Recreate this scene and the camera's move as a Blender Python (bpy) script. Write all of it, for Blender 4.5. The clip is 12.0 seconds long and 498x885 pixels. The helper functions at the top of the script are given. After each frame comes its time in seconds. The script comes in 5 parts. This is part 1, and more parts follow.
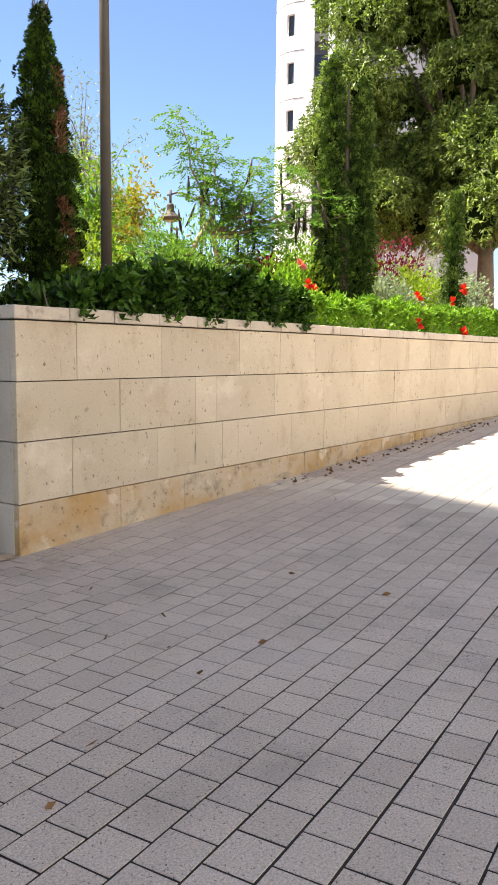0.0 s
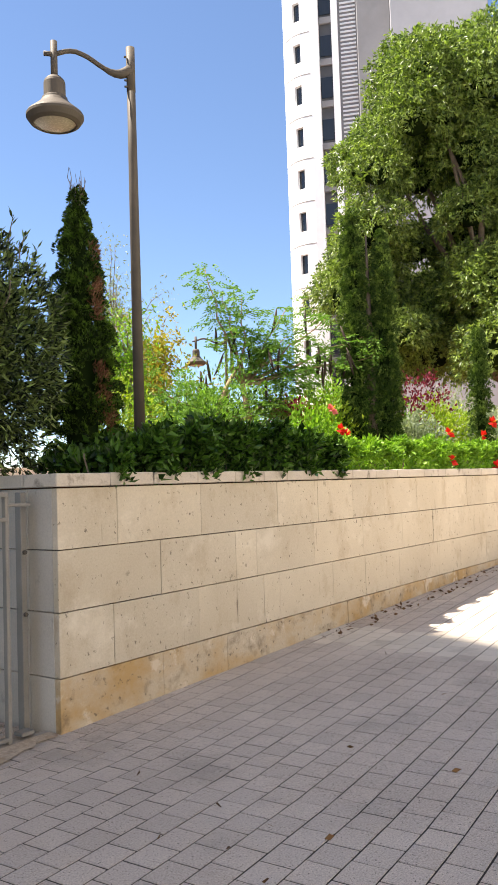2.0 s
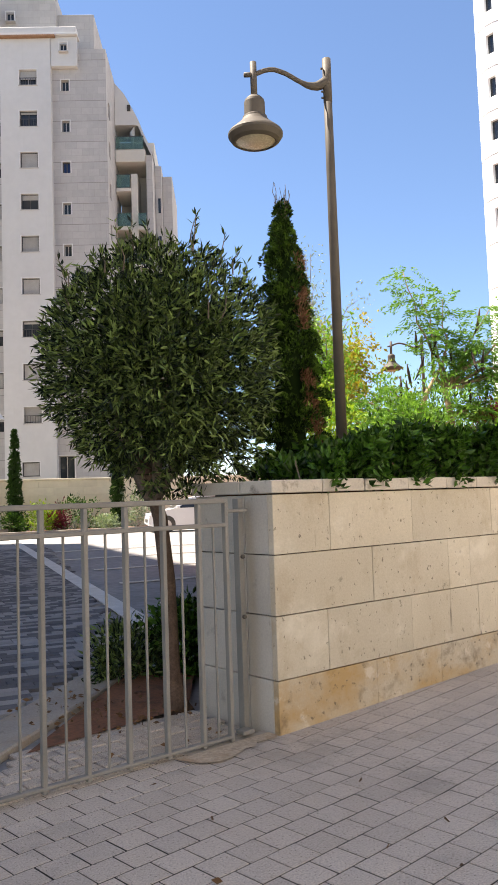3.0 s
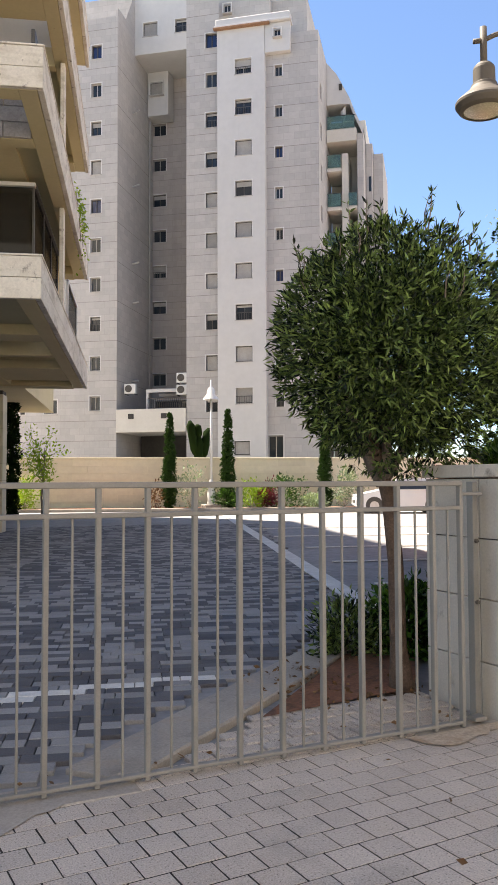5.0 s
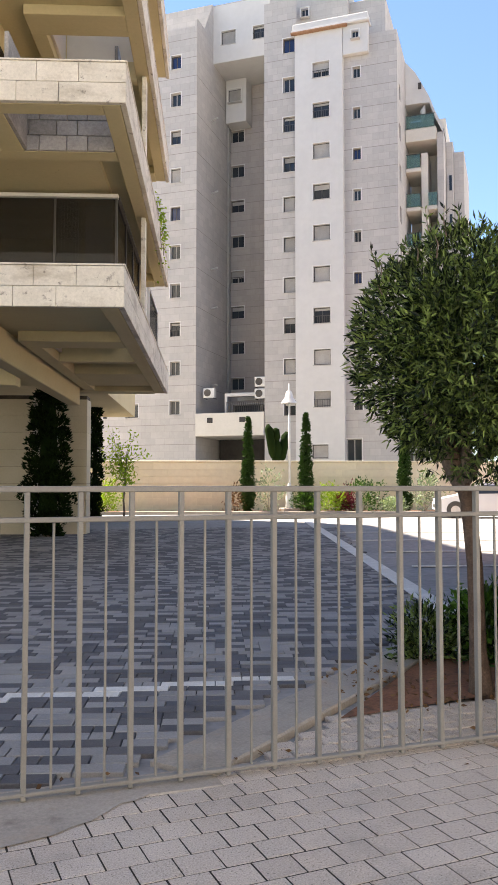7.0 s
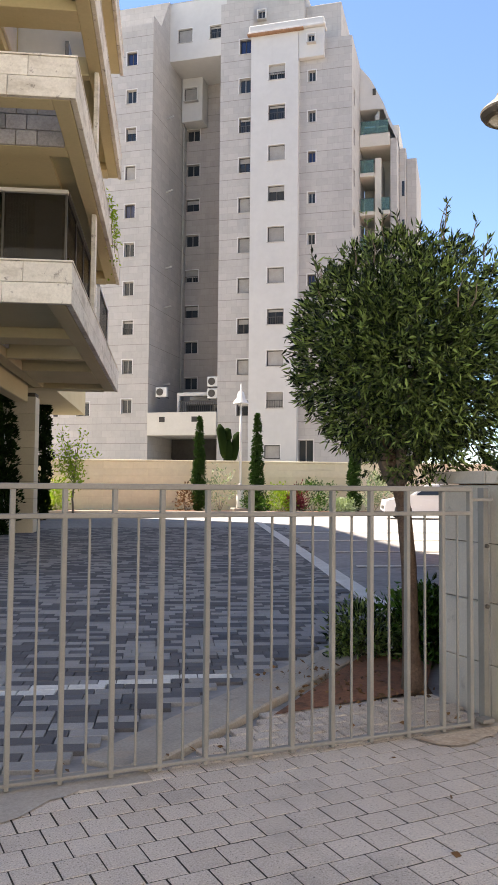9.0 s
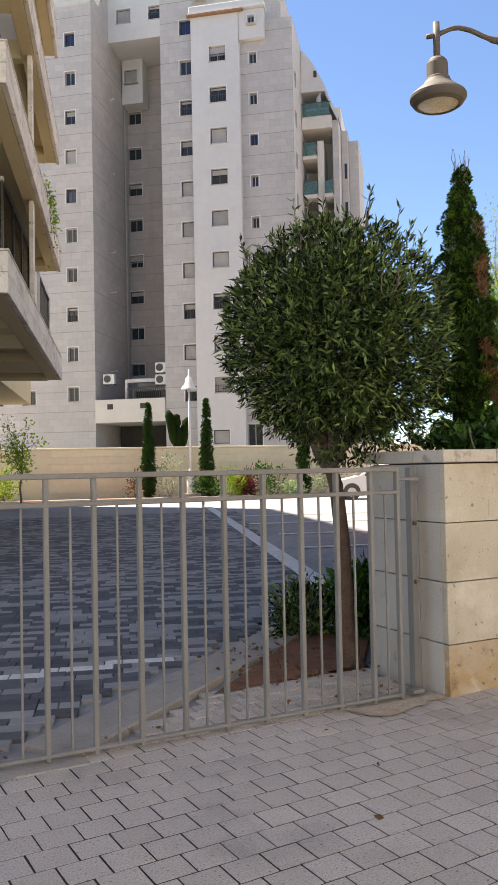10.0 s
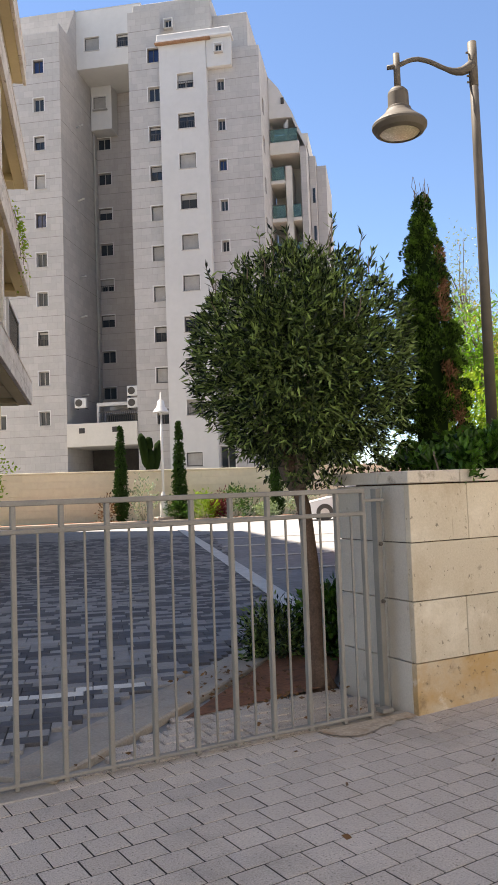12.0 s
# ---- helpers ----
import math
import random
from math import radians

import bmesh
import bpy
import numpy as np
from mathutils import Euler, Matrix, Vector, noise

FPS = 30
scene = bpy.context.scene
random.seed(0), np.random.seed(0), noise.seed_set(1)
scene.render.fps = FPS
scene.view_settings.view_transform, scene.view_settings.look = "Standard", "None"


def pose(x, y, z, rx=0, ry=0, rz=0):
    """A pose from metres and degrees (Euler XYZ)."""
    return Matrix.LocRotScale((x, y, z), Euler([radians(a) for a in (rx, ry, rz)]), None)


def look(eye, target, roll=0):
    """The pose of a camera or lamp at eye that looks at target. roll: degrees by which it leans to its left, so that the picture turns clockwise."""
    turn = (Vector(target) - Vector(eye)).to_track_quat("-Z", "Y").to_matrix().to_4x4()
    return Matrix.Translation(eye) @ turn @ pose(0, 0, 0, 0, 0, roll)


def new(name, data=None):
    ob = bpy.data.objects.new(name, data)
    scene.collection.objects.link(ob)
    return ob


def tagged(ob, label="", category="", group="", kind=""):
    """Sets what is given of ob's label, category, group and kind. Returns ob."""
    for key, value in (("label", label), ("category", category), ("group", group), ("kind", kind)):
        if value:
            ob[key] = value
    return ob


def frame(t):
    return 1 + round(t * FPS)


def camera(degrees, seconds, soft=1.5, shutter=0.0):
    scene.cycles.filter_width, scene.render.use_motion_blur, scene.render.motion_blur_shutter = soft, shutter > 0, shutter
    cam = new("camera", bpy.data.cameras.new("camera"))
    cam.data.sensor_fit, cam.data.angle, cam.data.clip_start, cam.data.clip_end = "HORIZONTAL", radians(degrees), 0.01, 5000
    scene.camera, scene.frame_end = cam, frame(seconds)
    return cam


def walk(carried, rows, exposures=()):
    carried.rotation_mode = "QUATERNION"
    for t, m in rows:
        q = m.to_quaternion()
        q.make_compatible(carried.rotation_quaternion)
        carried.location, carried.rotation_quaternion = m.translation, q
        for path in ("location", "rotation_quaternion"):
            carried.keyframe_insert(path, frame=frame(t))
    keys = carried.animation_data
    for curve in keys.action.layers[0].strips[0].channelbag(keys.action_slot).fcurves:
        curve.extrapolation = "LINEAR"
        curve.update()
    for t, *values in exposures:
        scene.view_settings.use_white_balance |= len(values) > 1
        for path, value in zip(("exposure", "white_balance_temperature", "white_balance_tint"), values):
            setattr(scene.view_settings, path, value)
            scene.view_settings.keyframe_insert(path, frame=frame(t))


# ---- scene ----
cam = camera(34.7, 12.0, soft=0.85)
METRES, EYE, TILT, LEAN, TURN = 1.1825, 1.2875, 0.0, 0.0, -55.0
ROWS = [
    (0.0, -0.0269, 0.0281, 0.0155, -0.247, -6.472, -0.610),
    (0.5, -0.0561, 0.0441, 0.0795, 0.257, -3.095, 0.099),
    (1.0, -0.0817, 0.0792, 0.1317, 0.159, 0.105, 0.664),
    (1.5, -0.0884, 0.1114, 0.1498, 0.161, 1.934, 1.401),
    (2.0, -0.1133, 0.1020, 0.1607, 1.579, 2.962, 1.863),
    (2.5, -0.1632, 0.0914, 0.1660, 7.104, 3.760, 2.419),
    (3.0, -0.2200, 0.0798, 0.1606, 15.317, 3.912, 1.907),
    (3.5, -0.2919, 0.0681, 0.1487, 21.733, 3.888, 0.681),
    (5.5, -0.3340, -0.0360, 0.1609, 30.389, 2.550, 0.372),
    (6.0, -0.3071, -0.0341, 0.1469, 31.366, 2.319, 0.025),
    (6.5, -0.3132, -0.0504, 0.1478, 35.462, 2.554, 0.334),
    (7.0, -0.2954, -0.0966, 0.1623, 35.471, 3.057, 0.009),
    (9.0, -0.2058, -0.0835, 0.1559, 32.079, 3.081, -0.501),
    (9.5, -0.1652, -0.0590, 0.1480, 30.679, 2.484, 0.215),
    (10.0, -0.0759, -0.0953, 0.1589, 28.673, 1.949, 1.135),
    (10.5, -0.0170, -0.0915, 0.1447, 26.889, 1.947, 1.212),
    (11.0, -0.0066, -0.1167, 0.1448, 25.699, 2.261, 0.891),
    (11.5, -0.0288, -0.1258, 0.1633, 25.693, 2.880, 1.110),
    (12.0, -0.0216, -0.1252, 0.1667, 26.794, 3.464, 2.008),
]
walk(cam, [(t, pose(0, 0, EYE, TILT, LEAN, TURN) @ pose(METRES * x, METRES * y, METRES * z, 90 + pitch, roll, yaw)) for t, x, y, z, yaw, pitch, roll in ROWS],
     exposures=[(0.0, 1.8, 7150, 13.5), (2.0, 1.7, 7150, 13.5), (3.5, 1.7, 7150, 13.5), (5.5, 1.98, 7200, 13), (7.0, 2.14, 7250, 13), (9.0, 2.0, 7200, 13), (10.5, 1.7, 7100, 13), (12.0, 1.7, 7100, 13)])

# ---- world, sun, exposure ----
SUN_EL = radians(61.0)
world = bpy.data.worlds.new("sky")
scene.world = world
world.use_nodes = True
wn, wl = world.node_tree.nodes, world.node_tree.links
sky = wn.new("ShaderNodeTexSky")
sky.sky_type = "NISHITA"
sky.sun_disc = False
sky.sun_elevation = SUN_EL
sky.sun_rotation = radians(-34.0)
sky.air_density, sky.dust_density, sky.ozone_density = 0.9, 0.0, 6.0
bg = wn["Background"]
bg.inputs["Strength"].default_value = 0.075
wl.new(sky.outputs[0], bg.inputs["Color"])
sun_data = bpy.data.lights.new("sun", "SUN")
sun_data.energy, sun_data.angle, sun_data.color = 5.0, radians(0.6), (1.0, 0.95, 0.87)
sun = new("sun", sun_data)
sun_h = math.cos(SUN_EL)
sun.matrix_world = look((-sun_h * 0.56 * 60, sun_h * 0.83 * 60, math.sin(SUN_EL) * 60), (0, 0, 0))


# ---- materials ----
def mix_rgb(nt, fac, a, b, how="MIX"):
    n = nt.nodes.new("ShaderNodeMix")
    n.data_type, n.blend_type = "RGBA", how
    for sock, v in ((n.inputs[0], fac), (n.inputs[6], a), (n.inputs[7], b)):
        if isinstance(v, bpy.types.NodeSocket):
            nt.links.new(v, sock)
        elif isinstance(v, (tuple, list)):
            sock.default_value = (*v, 1) if len(v) == 3 else v
        else:
            sock.default_value = v
    return n.outputs[2]


def noise_at(nt, pos, scale, detail=4.0, rough=0.6):
    n = nt.nodes.new("ShaderNodeTexNoise")
    n.inputs["Scale"].default_value, n.inputs["Detail"].default_value, n.inputs["Roughness"].default_value = scale, detail, rough
    nt.links.new(pos, n.inputs["Vector"])
    return n.outputs[0]


def span(nt, v, a, b, lo=0.0, hi=1.0):
    n = nt.nodes.new("ShaderNodeMapRange")
    for i, x in zip((1, 2, 3, 4), (a, b, lo, hi)):
        n.inputs[i].default_value = x
    nt.links.new(v, n.inputs[0])
    return n.outputs[0]


def calc(nt, how, a, b):
    n = nt.nodes.new("ShaderNodeMath")
    n.operation = how
    for sock, v in ((n.inputs[0], a), (n.inputs[1], b)):
        if isinstance(v, bpy.types.NodeSocket):
            nt.links.new(v, sock)
        else:
            sock.default_value = v
    return n.outputs[0]


def surface(name, c1, c2, rough=0.85, scale=2.0, fine=45.0, grain=0.25, bump=0.15, vary=0.0, metal=0.0, spec=0.3,
            stains=(), stretch=(1, 1, 1), shine=0.0, glow=None):
    """A surface with slow blotches, fine grain, relief, tone from piece to piece and stains of their own shape."""
    m = bpy.data.materials.new(name)
    m.use_nodes = True
    nt = m.node_tree
    bs = nt.nodes["Principled BSDF"]
    geo = nt.nodes.new("ShaderNodeNewGeometry")
    pos = geo.outputs["Position"]
    blot = noise_at(nt, pos, scale)
    col = mix_rgb(nt, span(nt, blot, 0.3, 0.7), c1, c2)
    gr = noise_at(nt, pos, fine, 3.0, 0.7)
    lift = span(nt, gr, 0.25, 0.75, 1 - grain, 1 + grain)
    if vary:
        info = nt.nodes.new("ShaderNodeObjectInfo")
        r = calc(nt, "FRACT", calc(nt, "ADD", info.outputs["Random"], geo.outputs["Random Per Island"]), 0.0)
        lift = calc(nt, "MULTIPLY", lift, span(nt, r, 0, 1, 1 - vary, 1 + vary))
    comb = nt.nodes.new("ShaderNodeCombineXYZ")
    for i in range(3):
        nt.links.new(lift, comb.inputs[i])
    col = mix_rgb(nt, 1.0, col, comb.outputs[0], "MULTIPLY")
    for tint, sc, a, b, amount, st in stains:
        mp = nt.nodes.new("ShaderNodeMapping")
        mp.inputs["Scale"].default_value = st
        nt.links.new(pos, mp.inputs["Vector"])
        k = span(nt, noise_at(nt, mp.outputs[0], sc, 6.0, 0.65), a, b, 0.0, amount)
        col = mix_rgb(nt, k, col, tint)
    nt.links.new(col, bs.inputs["Base Color"])
    bs.inputs["Roughness"].default_value, bs.inputs["Metallic"].default_value = rough, metal
    bs.inputs["Specular IOR Level"].default_value = spec
    nt.links.new(span(nt, gr, 0.2, 0.8, max(0.02, rough - 0.12), min(1, rough + 0.12)), bs.inputs["Roughness"])
    if bump:
        bp = nt.nodes.new("ShaderNodeBump")
        bp.inputs["Strength"].default_value, bp.inputs["Distance"].default_value = bump, 0.01
        nt.links.new(gr, bp.inputs["Height"])
        nt.links.new(bp.outputs[0], bs.inputs["Normal"])
    return m


def cladding(name, c, tile_w, tile_h, tone=0.06):
    """Stone cladding: tone from tile to tile in courses, blotches and faint rain streaks."""
    m = surface(name, tuple(v * 0.93 for v in c), tuple(v * 1.06 for v in c), 0.85, 0.16, 3.0, 0.06, 0.0,
                stains=[(tuple(v * 0.72 for v in c), 0.9, 0.56, 0.8, 0.35, (1.6, 1.6, 0.12)), (tuple(v * 0.8 for v in c), 2.2, 0.6, 0.72, 0.3, V1)])
    nt = m.node_tree
    bs = nt.nodes["Principled BSDF"]
    old = bs.inputs["Base Color"].links[0].from_socket
    tc = nt.nodes.new("ShaderNodeTexCoord")
    sep = nt.nodes.new("ShaderNodeSeparateXYZ")
    nt.links.new(tc.outputs["Object"], sep.inputs[0])
    comb = nt.nodes.new("ShaderNodeCombineXYZ")
    nt.links.new(calc(nt, "ADD", sep.outputs[0], sep.outputs[1]), comb.inputs[0])
    nt.links.new(sep.outputs[2], comb.inputs[1])
    br = nt.nodes.new("ShaderNodeTexBrick")
    nt.links.new(comb.outputs[0], br.inputs["Vector"])
    for key, v in (("Scale", 1.0), ("Brick Width", tile_w), ("Row Height", tile_h), ("Mortar Size", 0.012), ("Mortar Smooth", 0.3), ("Bias", 0.0)):
        br.inputs[key].default_value = v
    br.inputs["Color1"].default_value = (1 - tone, 1 - tone, 1 - tone, 1)
    br.inputs["Color2"].default_value = (1 + tone, 1 + tone * 0.9, 1 + tone * 0.8, 1)
    br.inputs["Mortar"].default_value = (0.86, 0.85, 0.84, 1)
    nt.links.new(mix_rgb(nt, 1.0, old, br.outputs["Color"], "MULTIPLY"), bs.inputs["Base Color"])
    return m


def leafy(name, c1, c2, through_light=0.35, rough=0.45, patch=None, patch_scale=1.2, patch_from=0.55, skew=1.0, spec=0.2):
    """Leaves: tone from leaf to leaf and patch to patch, with light coming through."""
    m = bpy.data.materials.new(name)
    m.use_nodes = True
    nt = m.node_tree
    bs = nt.nodes["Principled BSDF"]
    geo = nt.nodes.new("ShaderNodeNewGeometry")
    col = mix_rgb(nt, calc(nt, "POWER", geo.outputs["Random Per Island"], skew), c1, c2)
    if patch:
        k = span(nt, noise_at(nt, geo.outputs["Position"], patch_scale, 2.0), patch_from, patch_from + 0.08, 0, 1)
        col = mix_rgb(nt, k, col, patch)
    nt.links.new(col, bs.inputs["Base Color"])
    bs.inputs["Roughness"].default_value = rough
    bs.inputs["Specular IOR Level"].default_value = spec
    tr = nt.nodes.new("ShaderNodeBsdfTranslucent")
    nt.links.new(mix_rgb(nt, 1.0, col, (1.0, 1.1, 0.45), "MULTIPLY"), tr.inputs["Color"])
    mx = nt.nodes.new("ShaderNodeMixShader")
    mx.inputs[0].default_value = through_light
    nt.links.new(bs.outputs[0], mx.inputs[1])
    nt.links.new(tr.outputs[0], mx.inputs[2])
    nt.links.new(mx.outputs[0], nt.nodes["Material Output"].inputs["Surface"])
    return m


def glassy(name, tint, rough=0.03, see=0.25, spec=0.6):
    """Window glass: mostly mirror-dark, a part seen through."""
    m = bpy.data.materials.new(name)
    m.use_nodes = True
    nt = m.node_tree
    bs = nt.nodes["Principled BSDF"]
    bs.inputs["Base Color"].default_value = (*tint, 1)
    bs.inputs["Roughness"].default_value = rough
    bs.inputs["Specular IOR Level"].default_value = spec
    tp = nt.nodes.new("ShaderNodeBsdfTransparent")
    tp.inputs["Color"].default_value = (*[min(1, 0.35 + 2 * c) for c in tint], 1)
    mx = nt.nodes.new("ShaderNodeMixShader")
    mx.inputs[0].default_value = see
    nt.links.new(bs.outputs[0], mx.inputs[1])
    nt.links.new(tp.outputs[0], mx.inputs[2])
    nt.links.new(mx.outputs[0], nt.nodes["Material Output"].inputs["Surface"])
    return m


V1 = (1, 1, 1)
M = {}
M["paver"] = surface("grey_paver", (0.475, 0.405, 0.34), (0.55, 0.48, 0.41), 0.9, 0.8, 130, 0.4, 0.6, 0.075,
                     stains=[((0.16, 0.145, 0.13), 1.1, 0.53, 0.75, 0.5, V1), ((0.09, 0.08, 0.07), 80, 0.60, 0.64, 0.85, V1), ((0.08, 0.07, 0.065), 7.0, 0.70, 0.74, 0.6, V1),
                             ((0.40, 0.27, 0.15), 1.5, 0.60, 0.8, 0.3, V1)])
M["paver_warm"] = surface("beige_paver", (0.56, 0.5, 0.415), (0.63, 0.565, 0.475), 0.9, 1.3, 120, 0.2, 0.3, 0.1,
                          stains=[((0.2, 0.17, 0.13), 1.9, 0.58, 0.75, 0.4, V1)])
M["joint"] = surface("joint_sand", (0.022, 0.018, 0.014), (0.05, 0.042, 0.034), 0.95, 2.0, 90, 0.4, 0.3)
M["stone"] = surface("cream_limestone", (0.49, 0.425, 0.32), (0.56, 0.495, 0.385), 0.85, 1.6, 70, 0.09, 0.22, 0.07,
                     stains=[((0.33, 0.245, 0.15), 3.2, 0.53, 0.72, 0.55, (1, 1, 0.7)), ((0.13, 0.11, 0.085), 24.0, 0.615, 0.66, 0.8, (1.0, 1, 0.8)), ((0.2, 0.17, 0.13), 9.0, 0.66, 0.7, 0.6, V1), ((0.09, 0.07, 0.055), 2.2, 0.655, 0.72, 0.75, (4, 4, 0.3)),
                             ((0.72, 0.66, 0.55), 2.4, 0.58, 0.7, 0.5, V1)])
M["stone_low"] = surface("ochre_stained_limestone", (0.45, 0.375, 0.27), (0.51, 0.44, 0.34), 0.88, 1.8, 70, 0.1, 0.22, 0.06,
                         stains=[((0.42, 0.26, 0.09), 1.5, 0.42, 0.62, 0.8, (1, 1, 1.3)), ((0.14, 0.1, 0.06), 5.0, 0.54, 0.68, 0.6, V1), ((0.1, 0.08, 0.055), 22, 0.6, 0.66, 0.7, V1),
                                 ((0.62, 0.55, 0.44), 3.3, 0.60, 0.66, 0.7, V1)])
# return face's shade put into the stone colour; end coping is weathered grey
M["stone_side"] = surface("shaded_weathered_limestone", (0.43, 0.39, 0.33), (0.51, 0.47, 0.405), 0.85, 1.6, 70, 0.1, 0.22, 0.05,
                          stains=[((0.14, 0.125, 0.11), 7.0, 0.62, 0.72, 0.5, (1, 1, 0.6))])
M["coping"] = surface("coping_stone", (0.48, 0.425, 0.345), (0.55, 0.495, 0.415), 0.85, 2.5, 70, 0.1, 0.25, 0.08,
                      stains=[((0.11, 0.085, 0.06), 5.5, 0.56, 0.68, 0.75, V1)])
M["grout"] = surface("dark_grout", (0.05, 0.04, 0.03), (0.1, 0.08, 0.055), 0.95, 6, 60, 0.3, 0.2)
M["steel"] = surface("grey_beige_painted_steel", (0.185, 0.175, 0.157), (0.235, 0.222, 0.2), 0.5, 3, 90, 0.1, 0.05, 0.05,
                     stains=[((0.22, 0.11, 0.05), 14, 0.70, 0.76, 0.7, V1)])
M["lamp_paint"] = surface("brown_grey_lamp_paint", (0.08, 0.068, 0.054), (0.11, 0.094, 0.076), 0.65, 2.5, 60, 0.12, 0.04, spec=0.3,
                          stains=[((0.2, 0.19, 0.17), 5, 0.62, 0.75, 0.3, (1, 1, 0.3))])
M["lens"] = surface("milky_lens", (0.42, 0.40, 0.33), (0.5, 0.48, 0.4), 0.25, 5, 40, 0.1, 0.0, spec=0.5)
M["soil"] = surface("red_brown_soil", (0.17, 0.075, 0.04), (0.24, 0.11, 0.06), 0.95, 3, 40, 0.4, 0.6,
                    stains=[((0.07, 0.045, 0.03), 6, 0.52, 0.65, 0.7, V1)])
M["concrete"] = surface("worn_concrete", (0.30, 0.265, 0.225), (0.39, 0.35, 0.3), 0.9, 1.5, 60, 0.2, 0.3,
                        stains=[((0.42, 0.30, 0.2), 2.5, 0.55, 0.7, 0.5, V1), ((0.12, 0.1, 0.09), 4, 0.6, 0.72, 0.5, V1)])
M["mortar"] = surface("rusty_mortar", (0.40, 0.31, 0.22), (0.50, 0.41, 0.31), 0.95, 5, 50, 0.3, 0.6,
                      stains=[((0.25, 0.14, 0.07), 6, 0.52, 0.68, 0.6, V1), ((0.2, 0.17, 0.14), 14, 0.6, 0.68, 0.6, V1)])
M["yard_light"] = surface("light_grey_block", (0.235, 0.224, 0.218), (0.29, 0.28, 0.268), 0.85, 1.2, 90, 0.2, 0.2, 0.12)
M["yard_dark"] = surface("dark_grey_block", (0.085, 0.083, 0.088), (0.125, 0.12, 0.125), 0.85, 1.2, 90, 0.25, 0.2, 0.15)
M["yard_far"] = surface("yard_blocks_far", (0.22, 0.21, 0.205), (0.29, 0.28, 0.27), 0.9, 0.5, 6.0, 0.3, 0.0)
# worn white of the painted lines; also colours the yard's sunlight streak
M["paint_and_sun"] = surface("white_paint_and_sunlight", (0.52, 0.5, 0.46), (0.66, 0.64, 0.6), 0.8, 3, 50, 0.15, 0.1)
M["road_far"] = surface("pale_ground", (0.36, 0.32, 0.265), (0.42, 0.375, 0.315), 0.95, 0.05, 2, 0.2, 0.0)
M["bark"] = surface("grey_brown_bark", (0.13, 0.10, 0.075), (0.2, 0.16, 0.125), 0.95, 9, 60, 0.4, 0.7)
M["bark_olive"] = surface("dark_brown_bark", (0.085, 0.055, 0.038), (0.15, 0.1, 0.07), 0.95, 9, 60, 0.4, 0.7)
M["bark_pale"] = surface("tan_bark", (0.25, 0.17, 0.1), (0.33, 0.24, 0.15), 0.9, 9, 60, 0.3, 0.5)
M["tower_stone"] = cladding("pale_grey_stone_cladding", (0.435, 0.416, 0.398), 0.8, 0.51)
# darker, warmer copy of the tower cladding with the recess shade in it
M["recess_stone"] = cladding("shaded_recess_cladding", (0.40, 0.365, 0.34), 0.8, 0.51, 0.05)
M["tower_joint"] = surface("cladding_joint", (0.24, 0.225, 0.21), (0.29, 0.27, 0.255), 0.9, 1, 9, 0.1, 0.0)
M["tower_white"] = surface("white_plaster", (0.53, 0.52, 0.505), (0.58, 0.57, 0.55), 0.85, 0.25, 2.0, 0.03, 0.0,
                           stains=[((0.44, 0.42, 0.39), 0.8, 0.58, 0.8, 0.35, (2, 2, 0.1))])
M["tower2_white"] = surface("bright_white_cladding", (0.86, 0.86, 0.86), (0.9, 0.9, 0.9), 0.8, 0.3, 1.4, 0.03, 0.0)
# greyer cladding for the right block, its shade put into the colour
M["tower2_pale"] = surface("shaded_grey_cladding", (0.36, 0.36, 0.38), (0.41, 0.41, 0.43), 0.8, 0.3, 1.4, 0.04, 0.0)
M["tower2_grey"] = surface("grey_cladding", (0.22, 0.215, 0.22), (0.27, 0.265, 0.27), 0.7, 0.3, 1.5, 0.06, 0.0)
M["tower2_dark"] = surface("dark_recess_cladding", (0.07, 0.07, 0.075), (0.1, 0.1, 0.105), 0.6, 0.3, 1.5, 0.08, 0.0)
M["tile_roof"] = surface("brown_roof_tiles", (0.22, 0.12, 0.07), (0.3, 0.18, 0.11), 0.9, 2, 12, 0.2, 0.1)
M["shutter"] = surface("grey_roller_shutter", (0.30, 0.285, 0.265), (0.36, 0.345, 0.32), 0.7, 2, 14, 0.08, 0.0, 0.15)
M["white_frame"] = surface("white_window_frame", (0.6, 0.59, 0.57), (0.66, 0.65, 0.63), 0.5, 2, 20, 0.05, 0.0)
M["dark_frame"] = surface("dark_metal_frame", (0.06, 0.055, 0.05), (0.09, 0.085, 0.08), 0.45, 2, 20, 0.1, 0.0)
# near-black standing in for the shade inside garage and vents
M["dark_room"] = surface("interior_shade", (0.045, 0.042, 0.04), (0.07, 0.065, 0.06), 0.9, 1, 5, 0.2, 0.0)
M["wall_yellow"] = surface("pale_yellow_block_wall", (0.76, 0.70, 0.53), (0.82, 0.765, 0.59), 0.9, 0.5, 4, 0.05, 0.0, 0.05)
M["soffit"] = surface("warm_beige_soffit_plaster", (0.49, 0.425, 0.255), (0.54, 0.47, 0.29), 0.9, 0.7, 14, 0.05, 0.1,
                      stains=[((0.3, 0.24, 0.16), 1.4, 0.6, 0.8, 0.3, V1), ((0.2, 0.15, 0.1), 9, 0.68, 0.72, 0.5, V1)])
M["plaster_pale"] = surface("pale_cream_plaster", (0.56, 0.53, 0.47), (0.62, 0.59, 0.53), 0.88, 0.5, 6, 0.04, 0.0)
